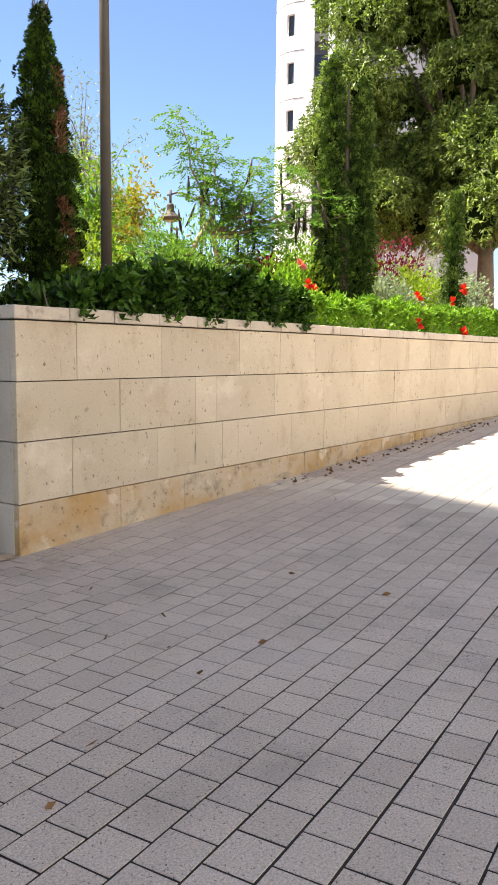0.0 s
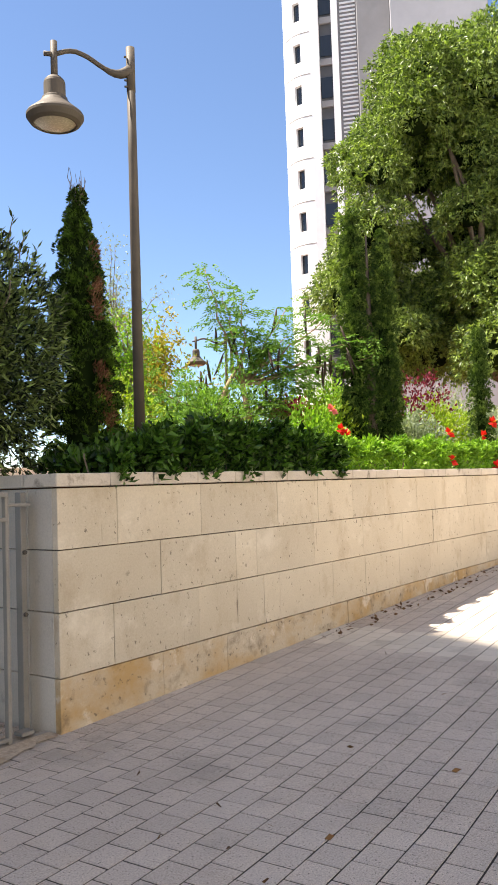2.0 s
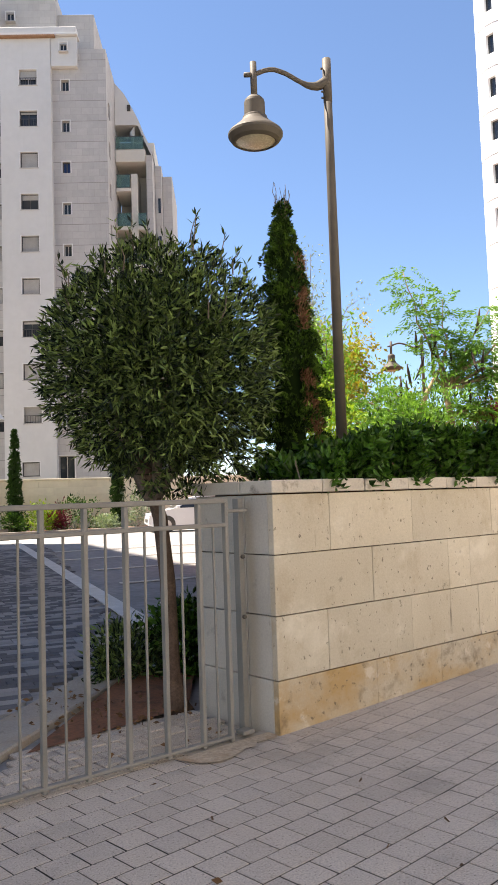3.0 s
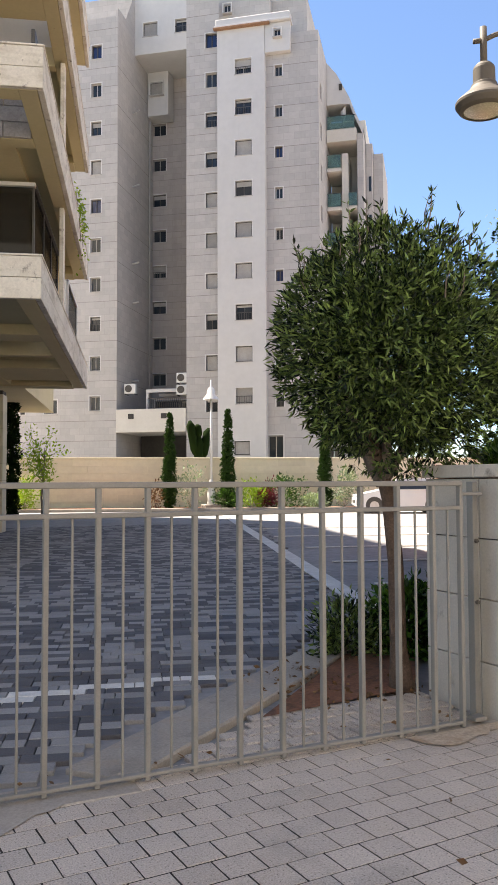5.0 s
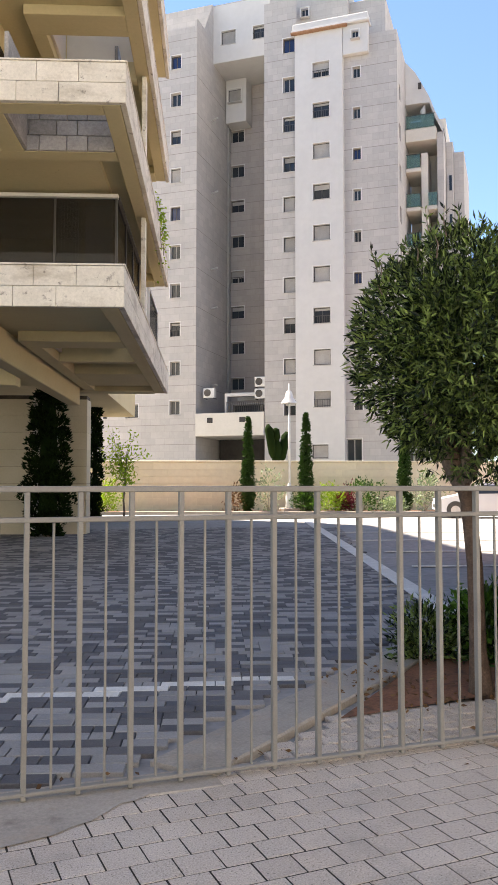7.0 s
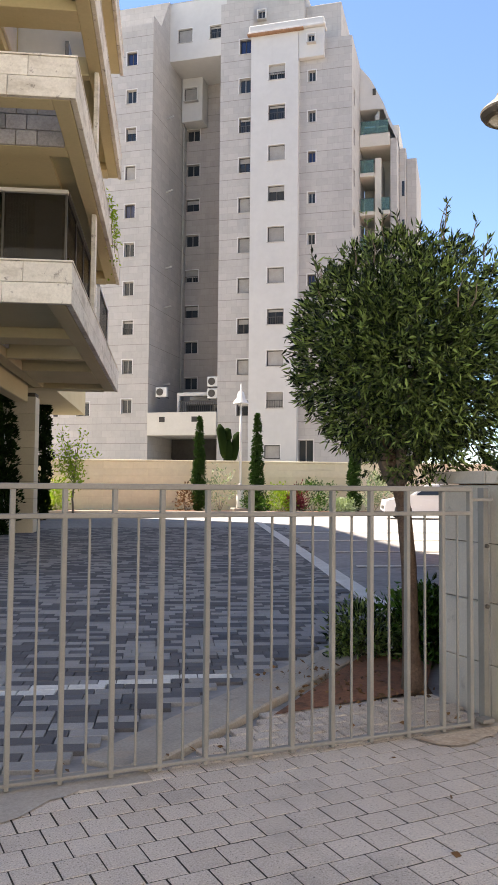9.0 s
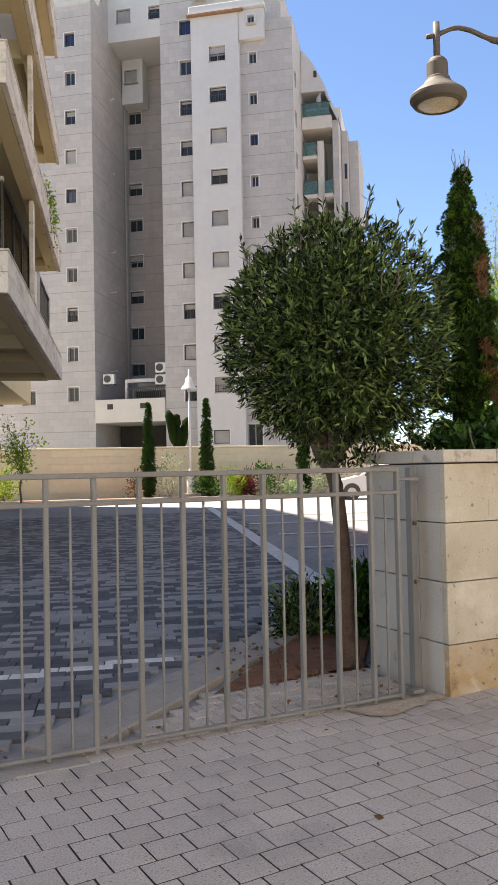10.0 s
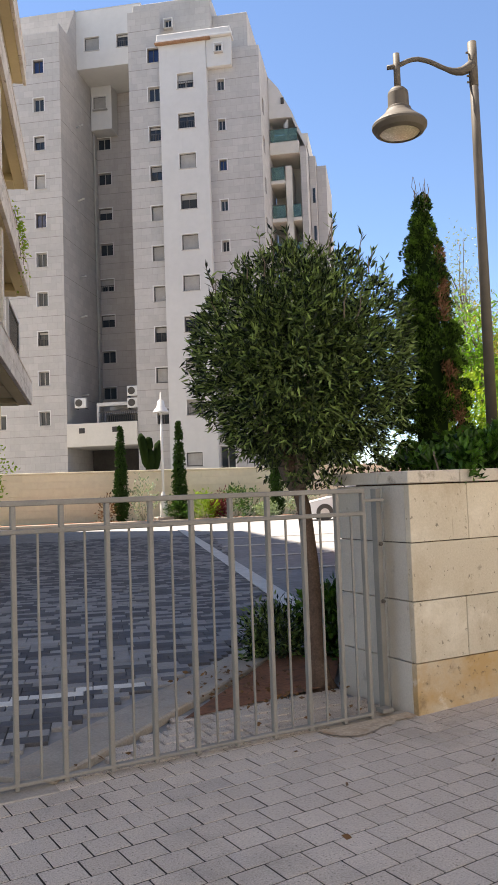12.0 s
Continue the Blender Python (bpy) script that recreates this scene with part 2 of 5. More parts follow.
M["plaster_cream"] = surface("cream_plaster", (0.52, 0.44, 0.265), (0.58, 0.495, 0.31), 0.9, 0.7, 14, 0.05, 0.1,
                             stains=[((0.35, 0.28, 0.18), 1.4, 0.6, 0.8, 0.3, V1)])
M["wall_clad"] = surface("cream_cladding", (0.5, 0.44, 0.31), (0.57, 0.5, 0.37), 0.88, 0.8, 20, 0.06, 0.1, 0.06)
M["parapet"] = surface("weathered_white_stone", (0.60, 0.56, 0.48), (0.70, 0.66, 0.58), 0.88, 1.2, 25, 0.12, 0.2, 0.06,
                       stains=[((0.3, 0.255, 0.19), 2.6, 0.5, 0.68, 0.65, (0.5, 0.5, 1.2)), ((0.12, 0.1, 0.09), 7, 0.6, 0.68, 0.7, V1)])
M["bare_block"] = surface("bare_concrete_block", (0.27, 0.255, 0.24), (0.38, 0.36, 0.34), 0.95, 2.2, 22, 0.25, 0.3, 0.15)
M["glass"] = glassy("window_glass", (0.03, 0.035, 0.04), 0.04, 0.1)
M["glass_blue"] = glassy("blue_window_glass", (0.02, 0.035, 0.10), 0.05, 0.1)
M["glass_green"] = glassy("green_balcony_glass", (0.13, 0.22, 0.2), 0.05, 0.5)
M["balcony_glass"] = glassy("smoked_balcony_glass", (0.06, 0.057, 0.05), 0.02, 0.7, 0.5)
M["car_white"] = surface("white_car_paint", (0.76, 0.76, 0.76), (0.8, 0.8, 0.8), 0.2, 1, 5, 0.01, 0.0, spec=0.6)
M["tyre"] = surface("black_rubber", (0.02, 0.02, 0.02), (0.035, 0.035, 0.035), 0.8, 4, 40, 0.2, 0.1)
M["rim"] = surface("silver_alloy", (0.5, 0.5, 0.5), (0.6, 0.6, 0.6), 0.35, 4, 40, 0.05, 0.0, metal=0.8)
M["headlight"] = surface("headlight_lens", (0.5, 0.52, 0.55), (0.65, 0.67, 0.7), 0.1, 4, 40, 0.05, 0.0, spec=0.8)
M["ac_unit"] = surface("off_white_metal", (0.6, 0.6, 0.58), (0.66, 0.66, 0.64), 0.5, 2, 20, 0.05, 0.0)
M["lf_olive"] = leafy("olive_green_leaf", (0.003, 0.009, 0.002), (0.23, 0.32, 0.09), 0.2, 0.42, skew=2.0, spec=0.25)
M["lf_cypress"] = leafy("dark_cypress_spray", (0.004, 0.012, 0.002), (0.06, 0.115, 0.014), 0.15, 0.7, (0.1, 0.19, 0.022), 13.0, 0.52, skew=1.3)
# brighter copy of the cypress green, with sunlight put into its colour
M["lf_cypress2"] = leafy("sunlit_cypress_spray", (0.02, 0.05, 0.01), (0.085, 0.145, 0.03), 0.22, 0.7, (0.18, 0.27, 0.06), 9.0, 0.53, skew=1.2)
M["lf_cypress3"] = leafy("courtyard_cypress_spray", (0.008, 0.026, 0.005), (0.05, 0.105, 0.02), 0.15, 0.7)
# near-black, stands in for shade inside crowns; also far cypresses and cactus
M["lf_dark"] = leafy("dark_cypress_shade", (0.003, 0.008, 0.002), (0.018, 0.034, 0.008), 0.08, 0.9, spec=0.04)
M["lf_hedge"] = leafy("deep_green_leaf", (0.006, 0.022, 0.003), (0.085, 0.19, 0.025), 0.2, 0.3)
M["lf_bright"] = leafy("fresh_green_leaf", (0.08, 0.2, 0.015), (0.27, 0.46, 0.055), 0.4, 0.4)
M["lf_feather"] = leafy("feathery_green_leaf", (0.09, 0.21, 0.03), (0.2, 0.36, 0.07), 0.42, 0.5)
M["lf_big"] = leafy("ficus_green_leaf", (0.035, 0.075, 0.014), (0.33, 0.45, 0.11), 0.32, 0.38, skew=1.1, spec=0.4)
M["lf_yellow"] = leafy("yellow_leaf", (0.36, 0.28, 0.03), (0.3, 0.32, 0.06), 0.35, 0.5)
M["lf_lime"] = leafy("lime_leaf", (0.18, 0.3, 0.03), (0.33, 0.42, 0.05), 0.4, 0.5)
M["lf_silver"] = leafy("silver_green_leaf", (0.2, 0.26, 0.17), (0.32, 0.37, 0.26), 0.25, 0.6)
M["lf_maroon"] = leafy("maroon_leaf", (0.10, 0.012, 0.025), (0.22, 0.03, 0.06), 0.3, 0.5)
M["lf_dead"] = leafy("brown_dead_spray", (0.13, 0.06, 0.03), (0.26, 0.14, 0.075), 0.1, 0.8)
M["lf_dry"] = leafy("dry_leaf", (0.10, 0.055, 0.03), (0.2, 0.11, 0.05), 0.1, 0.8)
M["petal_red"] = leafy("red_petal", (0.6, 0.01, 0.01), (0.75, 0.03, 0.02), 0.3, 0.5)
M["petal_pink"] = leafy("pink_petal", (0.7, 0.12, 0.16), (0.75, 0.2, 0.22), 0.3, 0.5)
M["petal_yellow"] = leafy("yellow_petal", (0.75, 0.55, 0.02), (0.8, 0.65, 0.05), 0.3, 0.5)
M["pod"] = surface("dark_seed_pod", (0.03, 0.02, 0.015), (0.06, 0.04, 0.03), 0.7, 5, 40, 0.2, 0.1)


# ---- building blocks ----
class Geo:
    """Collects corners and faces for one mesh."""

    def __init__(self):
        self.v, self.f = [], []

    def face(self, *pts):
        n = len(self.v)
        self.v += [tuple(p) for p in pts]
        self.f.append(tuple(range(n, n + len(pts))))
        return self

    def box(self, x0, x1, y0, y1, z0, z1, c=0.0):
        mid = np.array([(x0 + x1) / 2, (y0 + y1) / 2, (z0 + z1) / 2])
        h = np.array([(x1 - x0) / 2, (y1 - y0) / 2, (z1 - z0) / 2])
        c = min(c, *(h * 0.9))
        n = len(self.v)
        if c <= 0:
            self.v += [tuple(mid + h * s) for s in ((-1, -1, -1), (1, -1, -1), (1, 1, -1), (-1, 1, -1), (-1, -1, 1), (1, -1, 1), (1, 1, 1), (-1, 1, 1))]
            self.f += [tuple(n + i for i in q) for q in ((3, 2, 1, 0), (4, 5, 6, 7), (0, 1, 5, 4), (1, 2, 6, 5), (2, 3, 7, 6), (3, 0, 4, 7))]
            return self
        idx, pts = {}, []
        for s in [(a, b, d) for a in (-1, 1) for b in (-1, 1) for d in (-1, 1)]:
            for ax in range(3):
                e = h - c
                e[ax] = h[ax]
                idx[s, ax] = len(pts)
                pts.append(np.array(s) * e)
        quads = []
        for ax in range(3):
            o = [i for i in range(3) if i != ax]
            for sg in (-1, 1):
                ring = []
                for a, b in ((-1, -1), (1, -1), (1, 1), (-1, 1)):
                    s = [0, 0, 0]
                    s[ax], s[o[0]], s[o[1]] = sg, a, b
                    ring.append(idx[tuple(s), ax])
                quads.append(ring)
            for a, b in ((-1, -1), (1, -1), (1, 1), (-1, 1)):
                s0, s1 = [0, 0, 0], [0, 0, 0]
                s0[ax], s1[ax] = -1, 1
                for s in (s0, s1):
                    s[o[0]], s[o[1]] = a, b
                s0, s1 = tuple(s0), tuple(s1)
                quads.append([idx[s0, o[0]], idx[s1, o[0]], idx[s1, o[1]], idx[s0, o[1]]])
        for s in [(a, b, d) for a in (-1, 1) for b in (-1, 1) for d in (-1, 1)]:
            quads.append([idx[s, 0], idx[s, 1], idx[s, 2]])
        for q in quads:
            p = [pts[i] for i in q]
            if np.dot(np.cross(p[1] - p[0], p[2] - p[0]), sum(p)) < 0:
                q = q[::-1]
            self.f.append(tuple(n + i for i in q))
        self.v += [tuple(mid + p) for p in pts]
        return self

    def tube(self, pts, radii, n=8, caps=True):
        pts = [Vector(p) for p in pts]
        if not isinstance(radii, (list, tuple)):
            radii = [radii] * len(pts)
        base = len(self.v)
        ref = Vector((0.31, 0.17, 0.93))
        for i, p in enumerate(pts):
            d = (pts[min(i + 1, len(pts) - 1)] - pts[max(i - 1, 0)]).normalized()
            if abs(d.dot(ref)) > 0.97:
                ref = Vector((1, 0.1, 0))
            a = d.cross(ref).normalized()
            b = d.cross(a)
            for k in range(n):
                t = 2 * math.pi * k / n
                self.v.append(tuple(p + radii[i] * (a * math.cos(t) + b * math.sin(t))))
        for i in range(len(pts) - 1):
            for k in range(n):
                q = base + i * n
                self.f.append((q + k, q + n + k, q + n + (k + 1) % n, q + (k + 1) % n))
        if caps:
            self.f.append(tuple(base + k for k in range(n)))
            self.f.append(tuple(base + (len(pts) - 1) * n + k for k in reversed(range(n))))
        return self

    def lathe(self, profile, at=(0, 0, 0), n=24):
        base = len(self.v)
        for r, z in profile:
            for k in range(n):
                t = 2 * math.pi * k / n
                self.v.append((at[0] + r * math.cos(t), at[1] + r * math.sin(t), at[2] + z))
        for i in range(len(profile) - 1):
            for k in range(n):
                q = base + i * n
                self.f.append((q + k, q + (k + 1) % n, q + n + (k + 1) % n, q + n + k))
        return self

    def leaves(self, centres, aim, length, width, droop=0.0, fold=0.25, jitter=0.5):
        """Folded leaves: two faces each, from its foot along aim."""
        rng = np.random.default_rng(len(centres) + len(self.v))
        c = np.asarray(centres, float)
        d = np.asarray(aim, float) + rng.normal(0, jitter, c.shape)
        d[:, 2] -= droop
        d /= np.linalg.norm(d, axis=1)[:, None] + 1e-9
        side = np.cross(d, rng.normal(0, 1, c.shape))
        side /= np.linalg.norm(side, axis=1)[:, None] + 1e-9
        up = np.cross(side, d)
        ln = length * rng.uniform(0.65, 1.25, (len(c), 1))
        wd = width * rng.uniform(0.7, 1.2, (len(c), 1))
        tip = c + d * ln
        m1 = c + d * ln * 0.45 + side * wd / 2 + up * wd * fold
        m2 = c + d * ln * 0.45 - side * wd / 2 + up * wd * fold
        n = len(self.v)
        vs = np.stack([c, m1, tip, m2], 1).reshape(-1, 3)
        self.v += [tuple(p) for p in vs.tolist()]
        for i in range(len(c)):
            k = n + 4 * i
            self.f += [(k, k + 1, k + 2), (k, k + 2, k + 3)]
        return self

    def mesh(self, name, material, smooth=False):
        me = bpy.data.meshes.new(name)
        me.from_pydata(self.v, [], self.f)
        me.materials.append(material)
        if smooth:
            me.polygons.foreach_set("use_smooth", [True] * len(me.polygons))
        me.update()
        return me


def part(name, geo, material, parent=None, label="", smooth=False, at=None):
    ob = new(name, geo.mesh(name, material, smooth) if isinstance(geo, Geo) else geo)
    ob.parent = parent
    if at is not None:
        ob.matrix_basis = at
    if label:
        ob["label"] = label
    return ob


def thing(name, m, label, category, group="", kind=""):
    ob = new(name)
    ob.empty_display_size = 0.2
    ob.matrix_basis = m
    return tagged(ob, label, category, group, kind)


def setting(name, geo, material, label="", smooth=False):
    return tagged(part(name, geo, material, None, "", smooth), label or name.replace("_", " "), name.split("_")[0], "", "structure")


def pierced(u0, u1, z0, z1, holes, depth, w=0.0):
    """An upright wall face in local u, w, z with openings and their reveals; it faces -w."""
    g = Geo()
    us = sorted({u0, u1, *[min(max(h[i], u0), u1) for h in holes for i in (0, 1)]})
    zs = sorted({z0, z1, *[min(max(h[i], z0), z1) for h in holes for i in (2, 3)]})
    for a, b in zip(us, us[1:]):
        run = None
        for c, d in zip(zs, zs[1:]):
            mu, mz = (a + b) / 2, (c + d) / 2
            if any(h[0] < mu < h[1] and h[2] < mz < h[3] for h in holes):
                if run is not None:
                    g.face((a, w, run), (b, w, run), (b, w, c), (a, w, c))
                    run = None
            elif run is None:
                run = c
        if run is not None:
            g.face((a, w, run), (b, w, run), (b, w, z1), (a, w, z1))
    for a, b, c, d in holes:
        e = w + depth
        g.face((a, w, c), (b, w, c), (b, e, c), (a, e, c)).face((a, w, d), (a, e, d), (b, e, d), (b, w, d))
        g.face((a, w, c), (a, e, c), (a, e, d), (a, w, d)).face((b, w, c), (b, w, d), (b, e, d), (b, e, c))
    return g


def ground_z(x, y=0.0):
    return 0.0 if x < 3.2 else 0.033 * (min(x, 14.0) - 3.2)


# ---- the ground ----
g = Geo().face((-700, -700, -0.06), (700, -700, -0.06), (700, 700, -0.06), (-700, 700, -0.06))
setting("ground", g, M["road_far"], "pale dusty ground reaching to the horizon")


def strip_sheet(x0, x1, y0, y1, dz):
    s = Geo()
    xs = sorted({x0, 3.2, 14.0, x1})
    for a, b in zip(xs, xs[1:]):
        s.face((a, y0, ground_z(a) + dz), (b, y0, ground_z(b) + dz), (b, y1, ground_z(b) + dz), (a, y1, ground_z(a) + dz))
    return s


pavement = setting("pavement", strip_sheet(-12, 60, -1.2, 4.18, -0.0028), M["joint"], "grey concrete paver pavement with dark sand joints")
yard = setting("yard_paving", Geo().face((-30, 4.0, -0.02), (26, 4.0, -0.02), (40, 60, -0.02), (-30, 60, -0.02)), M["yard_far"], "grey block paving of a shaded courtyard")

# ---- the garden wall ----
WX, WY, WTOP = 3.245, 4.04, 1.49
COURSES = [(1.107, 1.49), (0.726, 1.107), (0.33, 0.726), (-0.05, 0.33)]
JOINTS = [
    [3.75, 4.61, 5.62, 6.27, 6.92, 7.6, 8.4, 9.2, 9.9, 10.6, 11.5, 12.3, 13.2, 14.1, 15],
    [4.16, 5.02, 5.3, 6.19, 7.11, 8.0, 8.81, 9.76, 10.9, 11.7, 12.6, 13.5, 14.4],
    [3.7, 4.56, 5.39, 5.62, 6.5, 7.13, 7.89, 8.7, 9.6, 10.5, 11.3, 12.2, 13.1, 14],
    [4.16, 4.88, 5.81, 6.75, 7.65, 8.5, 9.4],
]
CAPS = [3.68, 4.09, 4.56, 5.02, 5.41, 5.75, 6.26, 6.91, 7.4, 7.9, 8.58, 9.2, 9.75, 10.4, 11, 11.7, 12.4, 13.1, 13.8, 14.5]
garden_wall = setting("wall_garden", Geo().box(WX + 0.03, 24, WY + 0.03, WY + 0.3, -0.3, WTOP).box(WX + 0.03, WX + 0.3, WY + 0.25, 4.86, -0.3, WTOP),
                      M["grout"], "low garden retaining wall of cream limestone slabs")
rs = random.Random(4)
for (z0, z1), xs, k in zip(COURSES, JOINTS, range(4)):
    edges = [WX] + xs + [16.0]
    for a, b in zip(edges, edges[1:]):
        low = ground_z(a)
        if z1 < low:
            continue
        d = rs.uniform(-0.003, 0.003)
        part("stone", Geo().box(a + 0.0012, b - 0.0012, WY + d, WY + 0.05, max(z0, low - 0.06) + 0.003, z1 - 0.003, 0.003),
             M["stone_low"] if k == 3 else M["stone"], garden_wall)
    for a, b in ((4.09, 4.32), (4.32, 4.86)):
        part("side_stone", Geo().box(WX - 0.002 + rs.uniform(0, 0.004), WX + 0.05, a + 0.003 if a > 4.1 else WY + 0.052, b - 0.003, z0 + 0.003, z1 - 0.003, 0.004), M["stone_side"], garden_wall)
edges = [WX - 0.02] + CAPS + [16.0]
for a, b in zip(edges, edges[1:]):
    part("coping_stone", Geo().box(a + 0.002, b - 0.002, WY - 0.022 + rs.uniform(-0.002, 0.002), WY + 0.3, WTOP + 0.006, WTOP + 0.09 + rs.uniform(-0.002, 0.002), 0.006), M["coping"], garden_wall)
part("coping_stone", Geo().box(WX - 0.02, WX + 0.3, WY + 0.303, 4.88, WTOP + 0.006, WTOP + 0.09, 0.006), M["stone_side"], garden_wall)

# ---- garden earth behind the wall ----
g = Geo()
outline = [(3.42, 4.3), (3.42, 4.86), (6.75, 9.1), (15.7, 20.5), (40, 44), (70, 30), (70, 4.3)]
top = [(x, y, 1.5 + 0.04 * max(0, min(y - 4.3, 12))) for x, y in outline]
cx, cy = 12.0, 6.0
mid = (cx, cy, 1.6)
for p, q in zip(top, top[1:] + top[:1]):
    g.face(mid, q, p).face(p, q, (q[0], q[1], -0.2), (p[0], p[1], -0.2))
setting("garden_bed", g, M["soil"], "dark garden soil of the raised bed")


# ---- the gate ----
def make_gate():
    gate = thing("sliding_gate", pose(0, 0, 0), "grey-beige painted steel picket gate on the pavement edge", "gate")
    gy = 4.15
    for z, h, nm in ((1.445, 0.03, "top_rail"), (1.30, 0.026, "middle_rail"), (0.03, 0.02, "bottom_rail")):
        part(nm, Geo().box(-3.6, 2.96, gy - 0.02, gy + 0.02, z, z + h, 0.004), M["steel"], gate)
    x = 2.745
    thick = Geo().box(-0.0128, 0.0128, -0.018, 0.018, 0.012, 1.446, 0.003).mesh("picket", M["steel"])
    thin = Geo().box(-0.006, 0.006, -0.007, 0.007, 0.05, 1.3, 0.002).mesh("thin_picket", M["steel"])
    while x > -3.5:
        part("picket", thick, None, gate, at=pose(x, gy, 0))
        part("thin_picket", thin, None, gate, at=pose(x - 0.1256, gy, 0))
        x -= 0.2512
    part("picket", thick, None, gate, at=pose(2.95, gy, 0))
    part("thin_picket", thin, None, gate, at=pose(2.855, gy, 0))
    return gate


make_gate()
gp = thing("gate_post", pose(0, 0, 0), "grey steel gate post bolted to the wall end", "post")
part("post", Geo().box(3.138, 3.18, 4.25, 4.31, 0, 1.47, 0.004), M["steel"], gp)
part("latch_bar", Geo().box(2.97, 3.15, 4.172, 4.19, 1.385, 1.405, 0.003).box(3.145, 3.163, 4.19, 4.25, 1.385, 1.405, 0.003), M["steel"], gp)
part("floor_stop", Geo().box(3.03, 3.12, 4.13, 4.21, 0.03, 0.055, 0.004), M["steel"], gp)
for z in (1.1, 0.72):
    part("bolt", Geo().lathe([(0, 0.02), (0.012, 0.018), (0.014, 0), (0, 0)], (0, 0, 0), 8), M["lamp_paint"], gp, at=pose(3.158, 4.25, z, 90))
setting("threshold", Geo().box(-6, 0.935, 4.035, 4.32, -0.1, 0.006, 0.01).box(2.86, 3.235, 4.05, 4.2, -0.1, 0.009, 0.006).box(2.62, 2.9, 4.1, 4.19, -0.1, 0.007, 0.005), M["concrete"], "worn concrete threshold strip under the gate")


apron = [(-6, 3.62), (-2.5, 3.64), (-0.9, 3.65), (-0.14, 3.69), (0.08, 3.74), (0.17, 3.80), (0.25, 3.83), (0.33, 3.9), (0.41, 3.98), (0.48, 3.99), (0.58, 4.06), (0.7, 4.1), (0.93, 4.16), (0.93, 4.2), (-6, 4.2)]
setting("gate_apron", Geo().face(*[(x, y, 0.0068) for x, y in apron]), M["concrete"], "stained concrete apron spreading from the gate over the pavers")
patch = [(2.52, 4.12), (2.56, 4.02), (2.6, 3.95), (2.7, 3.91), (2.8, 3.93), (2.92, 3.99), (3.0, 3.985), (3.06, 4.04), (3.2, 4.02), (3.235, 4.06), (3.235, 4.14)]
setting("mortar_patch", Geo().face(*[(x, y, 0.0096) for x, y in patch]), M["mortar"], "rough rust-tinged mortar patch at the wall foot")


# ---- lamps ----
def make_lamp(base, height, arm, k=1.0, label="", face=0.0):
    lamp = thing("street_lamp", pose(*base, 0, 0, face), label, "lamp")
    part("pole", Geo().tube([(0, 0, 0), (0, 0, height * 0.75), (0, 0, height)], [0.07 * k, 0.055 * k, 0.05 * k], 16), M["lamp_paint"], lamp, smooth=True)
    part("sleeve", Geo().tube([(0, 0, height - 0.55 * k), (0, 0, height + 0.02)], 0.055 * k, 16), M["lamp_paint"], lamp, smooth=True)
    n = 14
    pts = [(-arm * i / n, 0, height + k * float(np.interp(i / n, (0, 0.12, 0.25, 0.4, 0.55, 0.7, 0.82, 1), (-0.27, -0.34, -0.35, -0.29, -0.21, -0.165, -0.17, -0.25)))) for i in range(n + 1)]
    part("arm", Geo().tube(pts, [0.075 * k - 0.045 * k * min(1, i / 5) for i in range(n + 1)], 10), M["lamp_paint"], lamp, smooth=True)
    hx, hz = -arm, pts[-1][2]
    part("hanger", Geo().tube([(hx, 0, hz + 0.16 * k), (hx, 0, hz - 0.32 * k)], 0.042 * k, 12), M["lamp_paint"], lamp, smooth=True)
    part("stub", Geo().tube([(hx, 0, hz), (hx - 0.12 * k, 0, hz - 0.01)], 0.03 * k, 8), M["lamp_paint"], lamp, smooth=True)
    prof = [(0.04, -0.28), (0.085, -0.29), (0.12, -0.33), (0.128, -0.36), (0.13, -0.53), (0.15, -0.545), (0.155, -0.57), (0.19, -0.62), (0.26, -0.68), (0.325, -0.735), (0.34, -0.76), (0.338, -0.79), (0.30, -0.845), (0.26, -0.87), (0.245, -0.87), (0.245, -0.85)]
    shade = part("shade", Geo().lathe([(r * k, z * k) for r, z in prof], (hx, 0, hz), 64), M["lamp_paint"], lamp, "brown-grey bell-shaped lamp shade")
    part("lens", Geo().lathe([(0.0, -0.885 * k), (0.14 * k, -0.88 * k), (0.247 * k, -0.855 * k)], (hx, 0, hz), 24), M["lens"], shade, "milky lamp lens", True)
    for z in (0.12, 0.42, 0.5):
        part("bolt", Geo().lathe([(0, 0.03), (0.014, 0.028), (0.016, 0), (0, 0)], (0, 0, 0), 6), M["lamp_paint"], lamp, at=pose(-0.06 * k, -0.02, height - z * k, 0, -90, 0))
    return lamp


make_lamp((7.05, 7.03, 1.5), 5.46, 0.95, 1.0, "tall brown-grey street lamp with a curved arm in the garden bed", -29)
make_lamp((17.75, 14.0, 1.8), 3.95, 0.85, 0.8, "distant beige street lamp half hidden by feathery foliage", -45)


